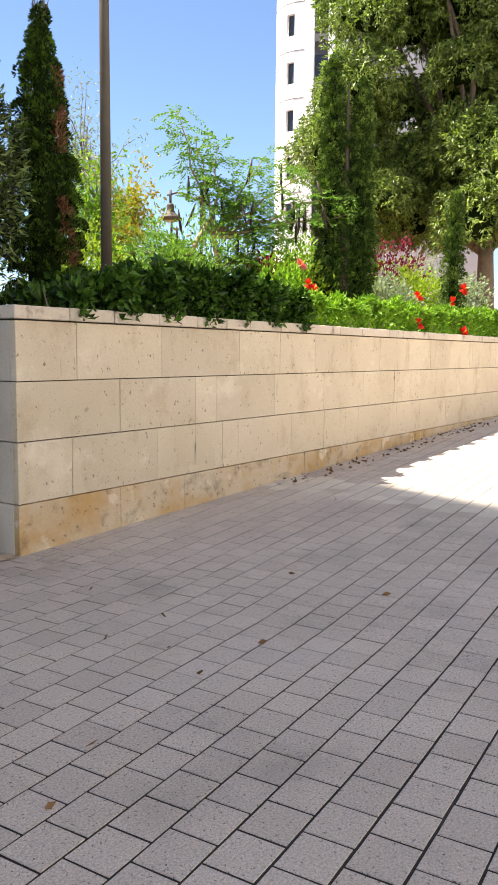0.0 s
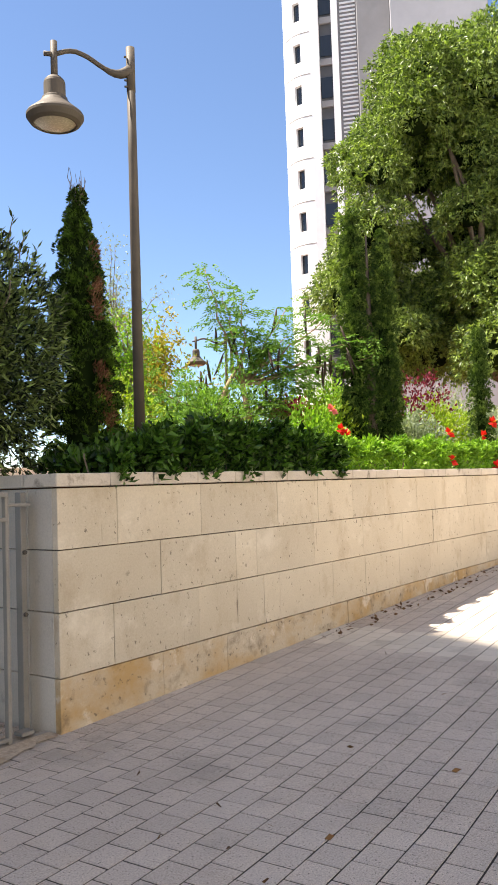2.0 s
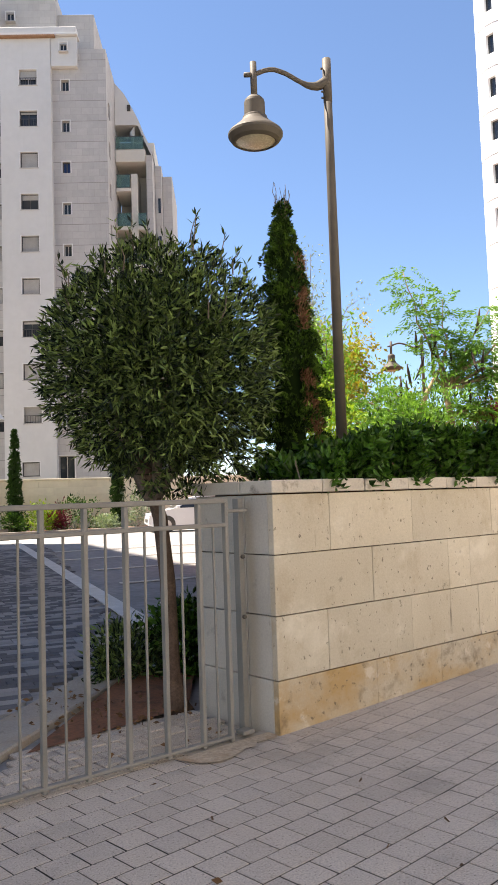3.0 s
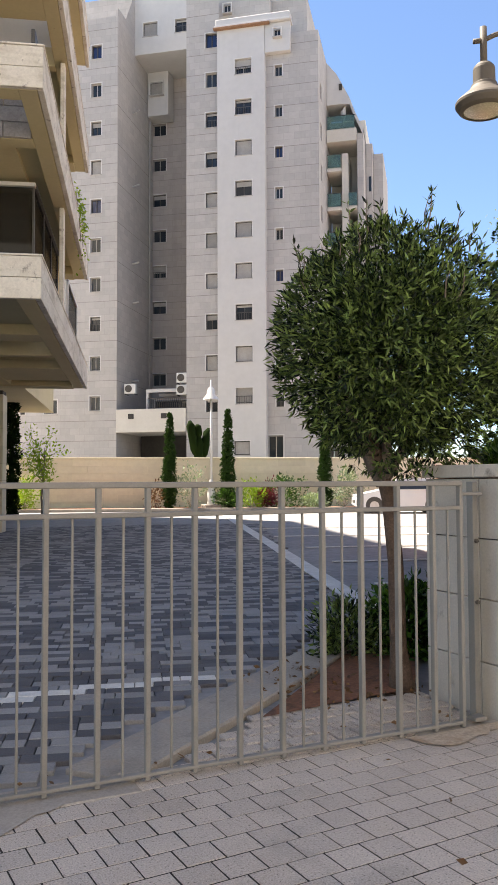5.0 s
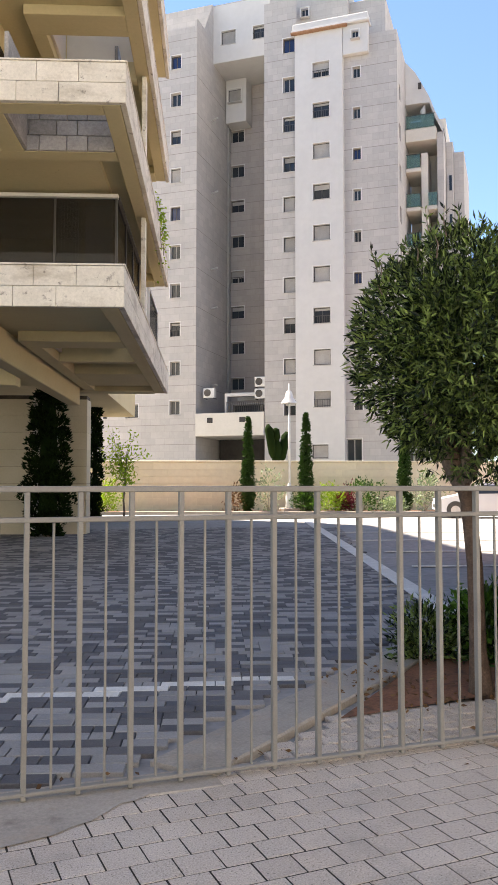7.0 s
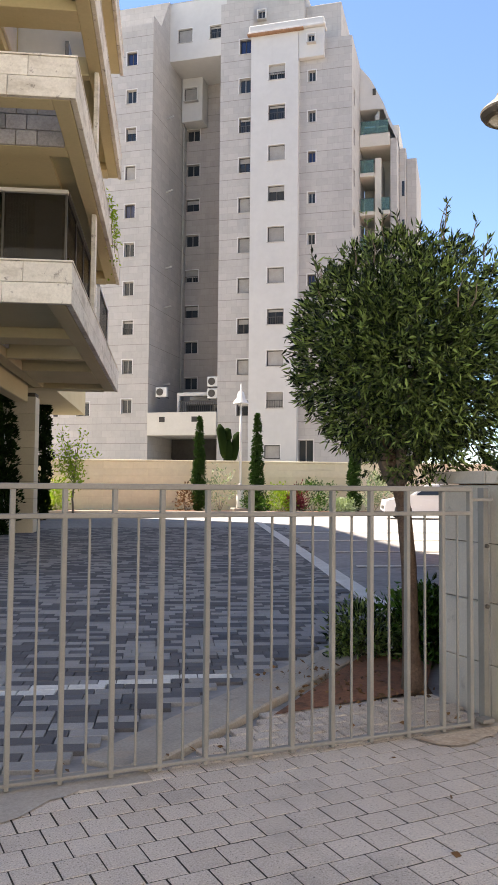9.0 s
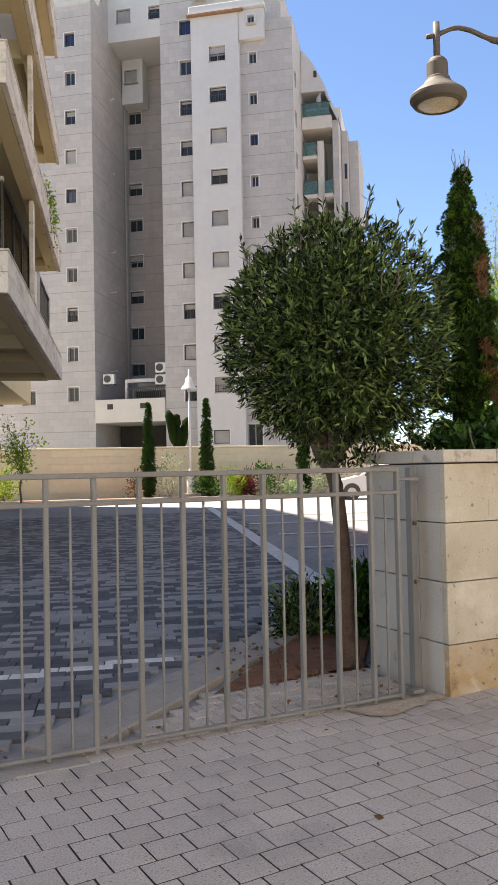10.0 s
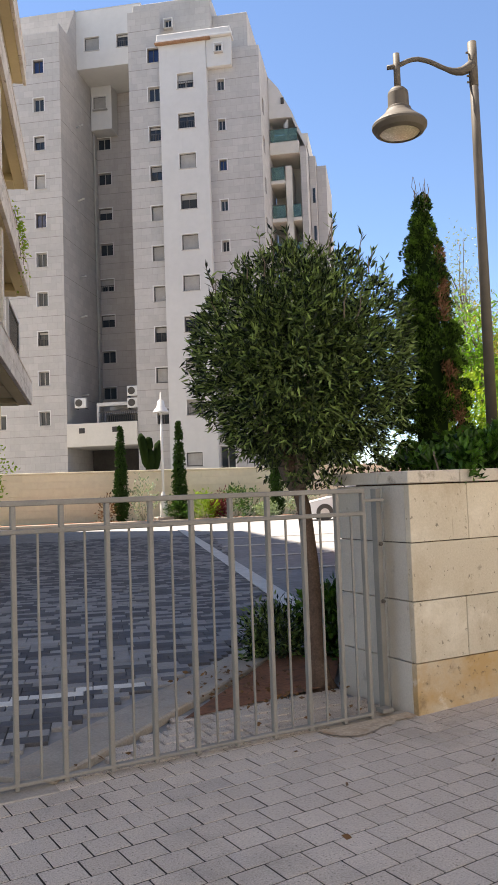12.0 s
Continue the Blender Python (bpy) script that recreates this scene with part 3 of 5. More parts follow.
def make_yard_lamp():
    lp = thing("yard_lamp", pose(15.61, 38.76, 0), "slender white lamp post on a concrete foot by the yellow wall", "lamp")
    part("foot", Geo().box(-0.45, 0.45, -0.35, 0.35, 0, 0.3, 0.04), M["concrete"], lp)
    part("base", Geo().lathe([(0.2, 0.3), (0.2, 0.9), (0.15, 1.1), (0.2, 1.15), (0.12, 1.4), (0.07, 1.6)], n=14), M["ac_unit"], lp, smooth=True)
    part("pole", Geo().tube([(0, 0, 1.5), (0, 0, 6.0)], [0.07, 0.055], 10), M["ac_unit"], lp, smooth=True)
    part("shade", Geo().lathe([(0.42, 5.75), (0.4, 5.82), (0.22, 6.05), (0.16, 6.35), (0.05, 6.45), (0.03, 6.8), (0, 6.82)], n=18), M["ac_unit"], lp, smooth=True)
    return lp


make_yard_lamp()


# ---- plants ----
def unit(rng, n):
    d = rng.normal(0, 1, (n, 3))
    return d / np.linalg.norm(d, axis=1)[:, None]


def clumpy(rng, centre, radii, clumps, per, spread, inner=0.35, low=-1.0, lump=0.18):
    """Leaf feet gathered in clumps over an uneven ellipsoid; returns feet and outward ways."""
    c, r = np.array(centre, float), np.array(radii, float)
    d = unit(rng, clumps * 2)
    d = d[d[:, 2] > low][:clumps]
    k = 1 + lump * rng.normal(0, 1, (len(d), 1)).clip(-1.5, 1.5)
    deep = np.where(rng.uniform(0, 1, (len(d), 1)) < inner, rng.uniform(0.4, 0.85, (len(d), 1)), 1.0)
    cc = c + d * r * k * deep
    feet = np.repeat(cc, per, 0) + rng.normal(0, 1, (len(d) * per, 3)) * spread
    out = (feet - c) / r
    return feet, out / (np.linalg.norm(out, axis=1)[:, None] + 1e-9)


def bent(rng, a, b, n=6, wob=0.08):
    a, b = np.array(a, float), np.array(b, float)
    ln = np.linalg.norm(b - a)
    return [tuple(a + (b - a) * i / n + (rng.normal(0, wob * ln / n, 3) if 0 < i < n else 0)) for i in range(n + 1)]


def make_olive():
    rng = np.random.default_rng(11)
    t = thing("clipped_tree", pose(3.07, 5.08, 0), "round clipped evergreen tree with grey-green leaves and a bare leaning trunk", "tree")
    part("trunk", Geo().tube([(0.11, -0.03, -0.05), (0.085, -0.03, 0.06), (0.065, -0.03, 0.3), (0.05, -0.03, 0.9), (0.0, -0.03, 1.35), (-0.1, -0.05, 1.62), (-0.2, -0.03, 1.95)], [0.13, 0.085, 0.06, 0.055, 0.052, 0.045, 0.03], 12), M["bark_olive"], t, smooth=True)
    for e in ((-0.45, -0.1, 2.2), (0.1, 0.1, 2.5), (-0.12, -0.35, 2.4), (0.35, -0.1, 2.1), (-0.3, 0.3, 2.3)):
        part("limb", Geo().tube(bent(rng, (-0.06, -0.03, 1.45), e), [0.045, 0.04, 0.034, 0.028, 0.022, 0.016, 0.01], 7), M["bark"], t, smooth=True)
    c = (-0.02, -0.1, 2.47)
    f1, o1 = clumpy(rng, c, (0.77, 0.77, 0.75), 2700, 12, 0.02, 0.5, lump=0.07)
    f2, o2 = clumpy(rng, (0.1, -0.1, 2.2), (0.68, 0.62, 0.66), 1000, 12, 0.02, 0.5, lump=0.08)
    g = Geo().leaves(f1, o1, 0.07, 0.018, -0.2, 0.2, 0.75).leaves(f2, o2, 0.07, 0.018, -0.2, 0.2, 0.75)
    part("crown", g, M["lf_olive"], t)
    s = Geo()
    feet, ways = [], []
    for k in range(30):
        d = unit(rng, 1)[0]
        d[2] = abs(d[2]) * 0.9 + 0.1
        p = np.array(c) + d * 0.8
        e = p + (d * 0.5 + np.array([0, 0, 1])) * rng.uniform(0.06, 0.2)
        s.tube([tuple(p), tuple((p + e) / 2 + rng.normal(0, 0.01, 3)), tuple(e)], [0.006, 0.004, 0.002], 4)
        q = rng.uniform(0.1, 1, (14, 1))
        feet.append(p + (e - p) * q)
        ways.append(np.repeat((e - p)[None] / np.linalg.norm(e - p), 14, 0))
    tagged(part("sprig_wood", s, M["bark"], t), kind="stuff")
    part("sprig_leaves", Geo().leaves(np.concatenate(feet), np.concatenate(ways), 0.07, 0.018, 0, 0.2, 0.6), M["lf_olive"], t)
    return t


def make_cypress(at, h, r, mat, label, leaves=9000, size=0.06, seed=0, cols=1, category="tree", peak=0.7, tufts=420, puff=0.05, base=0.03):
    """A column of rounded upright tufts, gaps darkened by a near-black core, over a thin trunk."""
    rng = np.random.default_rng(seed)
    t = thing("cypress", pose(*at), label, category)
    part("trunk", Geo().tube([(0, 0, -0.1), (0, 0, h * 0.5), (0, 0, h * 0.9)], [0.12 * r / 0.4, 0.06 * r / 0.4, 0.01], 8), M["bark"], t, smooth=True)
    for c in range(cols):
        ox, oy = (0.0, 0.0) if cols == 1 else ((-0.5 + c) * r * 0.72, (0.5 - c) * r * 1.05)
        hh = h * (1.0 if c == 0 else 0.9)
        rr = r if cols == 1 else r * (0.6 if c == 0 else 0.5)
        n = tufts // cols
        z = rng.beta(1.0, 1.15, n)
        a = rng.uniform(0, 2 * math.pi, n)
        prof = np.minimum(1, (z + base) * 7) ** 0.5 * (1 - z ** 2.2) ** peak + 0.06 * (1 - z)
        rad = rr * prof * (1 + 0.1 * np.sin(a * 3 + z * 17) + 0.07 * rng.normal(0, 1, n)) * rng.choice((0.7, 0.88, 1.0, 1.12), n)
        mid = np.stack([ox + rad * np.cos(a), oy + rad * np.sin(a), z * hh], 1)
        per = max(8, leaves // tufts)
        d = unit(rng, n * per)
        d[:, 2] = np.abs(d[:, 2]) * 1.2 - 0.35
        out = np.repeat(np.stack([np.cos(a), np.sin(a), np.full(n, 0.5)], 1), per, 0)
        way = d + out * 0.6
        big = np.repeat(rng.uniform(0.7, 1.25, (n, 1)) * puff, per, 0)
        feet = np.repeat(mid, per, 0) + d * big * np.array([1, 1, 1.35])
        # smooth dark core: the shade between tufts put in as colour
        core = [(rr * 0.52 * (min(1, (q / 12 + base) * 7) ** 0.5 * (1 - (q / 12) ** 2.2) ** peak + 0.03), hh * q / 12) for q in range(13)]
        part("shade_core", Geo().lathe(core, (ox, oy, 0), 10), M["lf_dark"], t, smooth=True)
        part("foliage", Geo().leaves(feet, way + np.array([0, 0, 0.35]), size, size * 0.42, 0, 0.3, 0.35), mat, t)
    return t


def make_shrub(name, at, radii, mat, label, clumps=60, per=22, spread=0.06, size=(0.07, 0.035), seed=0, category="shrub", droop=0.0, jitter=0.7, stems=5, group=""):
    rng = np.random.default_rng(seed + 100)
    t = thing(name, pose(*at), label, category, group)
    for k in range(stems):
        e = unit(rng, 1)[0] * np.array(radii) * 0.6
        e[2] = abs(e[2]) + radii[2] * 0.5
        part("stem", Geo().tube(bent(rng, (0, 0, -0.05), tuple(e)), [0.018, 0.016, 0.014, 0.012, 0.01, 0.008, 0.005], 5), M["bark"], t, smooth=True)
    f, o = clumpy(rng, (0, 0, radii[2] * 0.8), radii, clumps, per, spread, 0.35, -0.75)
    f[:, 2] = np.abs(f[:, 2])
    o[:, 2] += 0.35
    part("leaves", Geo().leaves(f, o, size[0], size[1], droop, 0.2, jitter), mat, t)
    return t


def make_hedge(x0, x1, y0, y1, z0, tops, mat, label, n, size, seed, over=0.0):
    """A run of broad-leaved shrub; feet follow an uneven top and spill over the coping."""
    rng = np.random.default_rng(seed)
    t = thing("hedge", pose((x0 + x1) / 2, y0, z0), label, "hedge")
    cx = (x0 + x1) / 2
    x = rng.uniform(x0, x1, n)
    v = rng.uniform(0, 1, n)
    top = np.interp(x, np.linspace(x0, x1, len(tops)), tops) - z0
    top = top * (1 + 0.12 * np.sin(x * 9.1) + 0.09 * np.sin(x * 23 + 1) + 0.07 * np.sin(x * 41))
    z = top * np.where(rng.uniform(0, 1, n) < 0.6, rng.uniform(0.75, 1.05, n), rng.uniform(0.05, 1, n))
    y = np.where(v < 0.6, rng.uniform(-over, 0.16, n), rng.uniform(0, y1 - y0, n))
    y = y + 0.1 * np.sin(x * 13) * (y < 0.2)
    feet = np.stack([x - cx, y, z], 1)
    way = np.stack([rng.normal(0, 0.4, n), np.where(y < 0.2, -0.9, 0.0), np.full(n, 0.55)], 1)
    part("leaves", Geo().leaves(feet, way, size[0], size[1], 0.05, 0.22, 1.0), mat, t)
    s = Geo()
    for k in range(int((x1 - x0) * 9)):
        px = rng.uniform(x0, x1) - cx
        s.tube(bent(rng, (px, 0.15, -0.02), (px + rng.normal(0, 0.1), rng.uniform(0.05, 0.3), 0.22)), 0.007, 4)
    tagged(part("stems", s, M["bark"], t), kind="stuff")
    return t


def make_flower(at, mat, r, label, seed):
    rng = np.random.default_rng(seed)
    t = thing("flower", pose(*at, 60 + rng.uniform(-20, 20), 0, rng.uniform(-50, 50)), label, "flower", "garden flowers")
    a = np.arange(5) * 2 * math.pi / 5
    way = np.stack([np.cos(a), np.sin(a), np.full(5, 0.35)], 1)
    part("petals", Geo().leaves(np.zeros((10, 3)), np.concatenate([way, way + 0.2]), r, r * 0.95, 0, 0.2, 0.12), mat, t)
    part("pistil", Geo().tube([(0, 0, 0), (0.01, 0, r * 0.8)], [0.004, 0.006], 5), M["petal_yellow"], t)
    part("stalk", Geo().tube([(0, 0, 0), (0.0, -0.02, -0.12), (0.01, -0.08, -0.2)], 0.004, 4), M["lf_bright"], t)
    return t


def make_feather_tree():
    """An open tree of fine double-feathered leaves, with hanging pods."""
    rng = np.random.default_rng(23)
    t = thing("feathery_tree", pose(9.33, 7.12, 1.6), "open tree with fine feathery green leaves and dark hanging pods", "tree")
    fk = (0.02, 0.05, 1.35)
    part("trunk", Geo().tube([(0.12, 0, -0.1), (0.08, 0, 0.4), (0.12, 0.02, 0.9), fk], [0.06, 0.05, 0.045, 0.04], 9), M["bark_pale"], t, smooth=True)
    part("trunk", Geo().tube([(-0.3, 0.15, -0.1), (-0.42, 0.3, 0.7), (-0.05, 0.3, 1.3), (0.2, 0.2, 1.7)], [0.055, 0.045, 0.035, 0.025], 9), M["bark_pale"], t, smooth=True)
    right = np.array([0.6, -0.8, 0.0])
    ends = [(-0.55, 3.1), (-0.25, 2.75), (0.2, 2.55), (0.75, 2.5), (1.25, 2.3), (1.7, 2.0), (1.3, 1.6), (-0.9, 1.4), (-1.3, 1.0), (-0.7, 0.9), (0.6, 1.2), (1.9, 1.7), (0.5, 2.1), (-1.5, 1.3)]
    leaf = Geo()
    for s, z in ends:
        e = right * s + np.array([0, 0, z]) + rng.normal(0, 0.12, 3) * np.array([1, 1, 0.3])
        pts = bent(rng, fk if z > 1.5 else (0.0, 0.1, 0.8), tuple(e), 7, 0.14)
        part("limb", Geo().tube(pts, [0.03, 0.026, 0.022, 0.018, 0.014, 0.011, 0.008, 0.005], 6), M["bark_pale"], t, smooth=True)
        for p in pts[2:]:
            for k in range(5 if z > 1.5 else 8):
                root = np.array(p) + rng.normal(0, 0.05, 3)
                d = unit(rng, 1)[0] * np.array([1, 1, 0.45])
                d /= np.linalg.norm(d)
                ln = rng.uniform(0.28, 0.5)
                side = np.cross(d, (0, 0, 1.0))
                side /= np.linalg.norm(side) + 1e-9
                q = np.linspace(0.15, 1, 9)
                for sg in (-1, 1):
                    pin = root + d * ln * q[:, None] + np.array([0, 0, -0.12]) * (q ** 2)[:, None]
                    w2 = side * sg * 0.9 + d * 0.5
                    feet = np.concatenate([pin + w2 * x * 0.11 * (1.1 - q)[:, None] for x in (0.1, 0.45, 0.8)])
                    ways = np.repeat((w2 * 0.8)[None], len(feet), 0)
                    leaf.leaves(feet, ways, 0.062, 0.02, 0.15, 0.1, 0.3)
    part("foliage", leaf, M["lf_feather"], t)
    pod = Geo().tube([(0, 0, 0), (0.01, 0, -0.12), (0.03, 0, -0.26), (0.06, 0, -0.36)], [0.008, 0.02, 0.02, 0.006], 6).mesh("pod", M["pod"], True)
    for k in range(26):
        s, z = rng.uniform(-0.8, 1.5), rng.uniform(1.35, 2.5)
        if k < 7:
            s, z = 1.15 + 0.05 * k, 1.75 + 0.03 * (k % 3)
        p = right * s + np.array([0, rng.normal(0, 0.15), z])
        part("pod", pod, None, t, at=pose(*p, 0, rng.uniform(-15, 15), rng.uniform(0, 360)))
    return t


def make_broad_tree(at, crown, radii, mat, label, lobes, per, seed, trunk_h, size=(0.2, 0.08), name="broad_tree"):
    """A big crown of bulging lobes; each lobe is a shell of hanging leaf tufts round a near-black heart standing in for
    inner shade.
    """
    rng = np.random.default_rng(seed)
    t = thing(name, pose(*at), label, "tree")
    part("trunk", Geo().tube(bent(rng, (0, 0, -0.2), (0.1, 0, trunk_h), 5, 0.05), [0.34, 0.27, 0.24, 0.22, 0.2, 0.18], 12), M["bark"], t, smooth=True)
    c, r = np.array(crown, float), np.array(radii, float)
    d = unit(rng, lobes)
    d[:, 2] = np.where(d[:, 2] < -0.75, -d[:, 2], d[:, 2])
    low = c + np.array([(-2.0, 2.8, -1.8), (-1.6, 2.3, 1.9), (-0.6, 0.9, -3.4), (-1.0, 1.4, -2.6), (0.5, -0.5, -3.6), (-1.5, 2.2, -0.6), (-0.2, 0.2, -2.9)])
    mids = c + d * r * np.where(rng.uniform(0, 1, (lobes, 1)) < 0.25, 0.5, rng.uniform(0.7, 1.0, (lobes, 1)))
    mids = np.concatenate([mids, low])
    g, heart = Geo(), Geo()
    for i, m in enumerate(mids):
        if i < 16:
            part("limb", Geo().tube(bent(rng, (0.1, 0, trunk_h - 0.3), tuple(m), 6, 0.1), [0.15, 0.13, 0.1, 0.08, 0.06, 0.04, 0.02], 7), M["bark"], t, smooth=True)
        lr = rng.uniform(0.75, 1.35) * (r.mean() / 4.1)
        # dark ellipsoid stands in for the shade inside this lobe
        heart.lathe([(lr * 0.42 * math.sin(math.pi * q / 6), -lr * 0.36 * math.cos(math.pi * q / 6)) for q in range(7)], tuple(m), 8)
        n = int(per * lr * lr / 5)
        u = unit(rng, n)
        u[:, 2] = np.where(u[:, 2] < -0.6, -u[:, 2], u[:, 2])
        tip = m + u * np.array([lr, lr, lr * 0.85]) * (rng.choice((0.6, 0.85, 1.0, 1.1), (n, 1)) + 0.1 * np.sin(u[:, :1] * 5 + i) + 0.12 * np.sin(u[:, 1:2] * 6 + 2 * i) * np.cos(u[:, 2:] * 5 - i))
        k = 9
        feet = np.repeat(tip, k, 0) + rng.normal(0, 0.035, (n * k, 3))
        out = np.repeat(u, k, 0)
        spin = unit(rng, n * k)
        g.leaves(feet, out * 0.5 + spin * 0.75 + np.array([0, 0, -0.25]), size[0], size[1], 0.25, 0.2, 0.2)
    part("crown", g, mat, t)
    part("shade_core", heart, M["lf_dark"], t, smooth=True)
    return t


def make_sparse_tree(at, h, spread, mat, label, seed, n=24, per=60, size=(0.09, 0.03), name="slender_tree"):
    rng = np.random.default_rng(seed)
    t = thing(name, pose(*at), label, "tree")
    part("trunk", Geo().tube(bent(rng, (0, 0, -0.2), (0.1, 0, h * 0.7), 6, 0.08), [0.06, 0.05, 0.045, 0.04, 0.03, 0.025, 0.015], 8), M["bark"], t, smooth=True)
    g = Geo()
    for k in range(n):
        z0 = h * rng.uniform(0.25, 0.68)
        e = np.array([rng.normal(0, spread), rng.normal(0, spread), z0 + h * rng.uniform(0.05, 0.32)])
        pts = bent(rng, (0.05, 0, z0), tuple(e), 5, 0.12)
        part("limb", Geo().tube(pts, [0.018, 0.014, 0.011, 0.008, 0.006, 0.004], 5), M["bark"], t, smooth=True)
        f = np.array(pts)[rng.integers(1, 6, per)] + rng.normal(0, 0.16, (per, 3))
        g.leaves(f, rng.normal(0, 1, (per, 3)), size[0], size[1], 0.6, 0.2, 0.3)
    part("foliage", g, mat, t)
    return t


make_olive()
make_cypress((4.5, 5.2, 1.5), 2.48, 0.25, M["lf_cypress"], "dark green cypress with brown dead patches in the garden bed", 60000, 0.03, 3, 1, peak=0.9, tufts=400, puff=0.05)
nc = bpy.data.objects["cypress"]
rng = np.random.default_rng(71)
tip = Geo()
for k in range(16):
    a = rng.uniform(0, 6.28)
    tip.tube(bent(rng, (0.03 * math.cos(a), 0.03 * math.sin(a), 2.35), (0.07 * math.cos(a), 0.07 * math.sin(a), 2.5 + rng.uniform(0, 0.2)), 4, 0.15), [0.005, 0.004, 0.003, 0.003, 0.002], 4)
tagged(part("tip_twigs", tip, M["bark"], nc), kind="stuff")
dry = []
for k in range(1500):
    z = rng.choice((rng.uniform(0.25, 1.0), rng.uniform(1.35, 2.0)))
    a = -1.35 + 0.25 * math.sin(z * 4) + rng.normal(0, 0.12 + 0.12 * math.sin(z * 7) ** 2)
    r = (0.30 - 0.075 * z) * rng.uniform(0.8, 1.05)
    dry.append((r * math.cos(a), r * math.sin(a), z))
part("dead_sprays", Geo().leaves(np.array(dry), np.repeat([[0.2, -0.5, 0.9]], len(dry), 0), 0.055, 0.01, 0, 0.3, 0.6), M["lf_dead"], nc, "brown dead sprays")
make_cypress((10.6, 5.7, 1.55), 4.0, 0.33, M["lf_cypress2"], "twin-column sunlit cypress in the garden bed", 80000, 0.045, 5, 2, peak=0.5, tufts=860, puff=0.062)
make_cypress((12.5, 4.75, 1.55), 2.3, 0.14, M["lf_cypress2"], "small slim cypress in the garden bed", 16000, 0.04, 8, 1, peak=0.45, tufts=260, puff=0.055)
# hedge greens carry the light too: darker run in shade, brighter in sun
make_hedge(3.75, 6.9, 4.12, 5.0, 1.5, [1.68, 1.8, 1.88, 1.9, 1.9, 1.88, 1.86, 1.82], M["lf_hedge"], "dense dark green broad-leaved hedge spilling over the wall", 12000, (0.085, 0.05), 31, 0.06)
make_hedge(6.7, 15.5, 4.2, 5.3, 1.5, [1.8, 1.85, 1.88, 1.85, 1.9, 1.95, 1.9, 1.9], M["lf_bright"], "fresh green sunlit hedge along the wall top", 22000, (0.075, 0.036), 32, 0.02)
make_feather_tree()
make_broad_tree((20.6, 7.0, 1.6), (0.8, 1.15, 6.7), (3.15, 3.15, 5.7), M["lf_big"], "large dense evergreen tree with glossy leaves behind the garden", 68, 2800, 41, 2.6, (0.14, 0.05))
make_sparse_tree((16.6, 15.9, 1.8), 5.0, 0.75, M["lf_yellow"], "sparse slender tree with yellowing leaves", 51, 32, 150, (0.15, 0.075))
make_sparse_tree((11.2, 11.8, 1.7), 5.3, 0.5, M["lf_silver"], "airy tree with fine grey-green leaves", 52, 26, 130, (0.08, 0.028))
make_sparse_tree((8.6, 8.8, 1.7), 2.7, 0.42, M["lf_bright"], "thin young tree with light green leaves", 53, 24, 110)
for k, (x, y, z, rx, rz, mt, nm, lb) in enumerate([
    (8.2, 7.0, 1.6, 0.8, 1.15, "lf_feather", "feathery_shrub", "spreading feathery bright green shrub"),
    (7.7, 8.2, 1.6, 0.6, 1.15, "lf_lime", "lime_shrub", "lime green shrub with yellow flowers"),
    (10.4, 7.0, 1.6, 0.42, 1.0, "lf_maroon", "maroon_shrub", "dark maroon leaved shrub"),
    (10.1, 6.3, 1.55, 0.5, 0.9, "lf_lime", "lime_shrub", "yellow-green variegated garden shrub in the bed"),
    (11.5, 7.1, 1.55, 0.65, 1.25, "lf_bright", "green_shrub", "rounded fresh green shrub"),
    (11.7, 5.6, 1.55, 0.45, 0.75, "lf_silver", "silver_shrub", "silvery grey-green shrub in the bed"),
    (14.3, 6.6, 1.6, 0.5, 1.5, "lf_maroon", "maroon_shrub", "dark maroon leaved shrub"),
    (13.2, 5.7, 1.55, 0.5, 1.0, "lf_lime", "lime_shrub", "yellow-green variegated garden shrub in the bed"),
    (14.0, 5.2, 1.55, 0.55, 0.9, "lf_silver", "silver_shrub", "silvery grey-green shrub in the bed"),
    (13.2, 7.1, 1.6, 0.75, 1.35, "lf_bright", "green_shrub", "rounded fresh green shrub"),
    (9.2, 5.9, 1.55, 0.45, 0.75, "lf_bright", "green_shrub", "rounded fresh green shrub"),
    (16.0, 6.5, 1.6, 0.9, 1.4, "lf_silver", "silver_shrub", "silvery grey-green shrub in the bed"),
    (7.0, 6.0, 1.55, 0.5, 0.5, "lf_hedge", "green_shrub", "dark green shrub under the lamp"),
    (13.0, 10.0, 1.7, 1.2, 1.6, "lf_hedge", "green_shrub", "dark green shrub further back in the garden"),
    (17.5, 11.0, 1.7, 1.8, 2.0, "lf_bright", "green_shrub", "broad green shrub far back in the garden"),
    (3.42, 6.15, 0.0, 0.22, 0.34, "lf_olive", "low_shrub", "low grey-green shrub on the soil by the tree"),
    (3.9, 6.0, 0.0, 0.28, 0.5, "lf_hedge", "low_shrub", "low dark shrub on the soil by the wall end"),
]):
    fine = mt in ("lf_feather", "lf_olive")
    make_shrub(nm, (x, y, z), (rx, rx, rz * 0.62), M[mt], lb, int(70 + 60 * rx), 24, 0.07 * (0.6 + rx), (0.075, 0.022) if fine else (0.085, 0.045), k)
rs = random.Random(9)
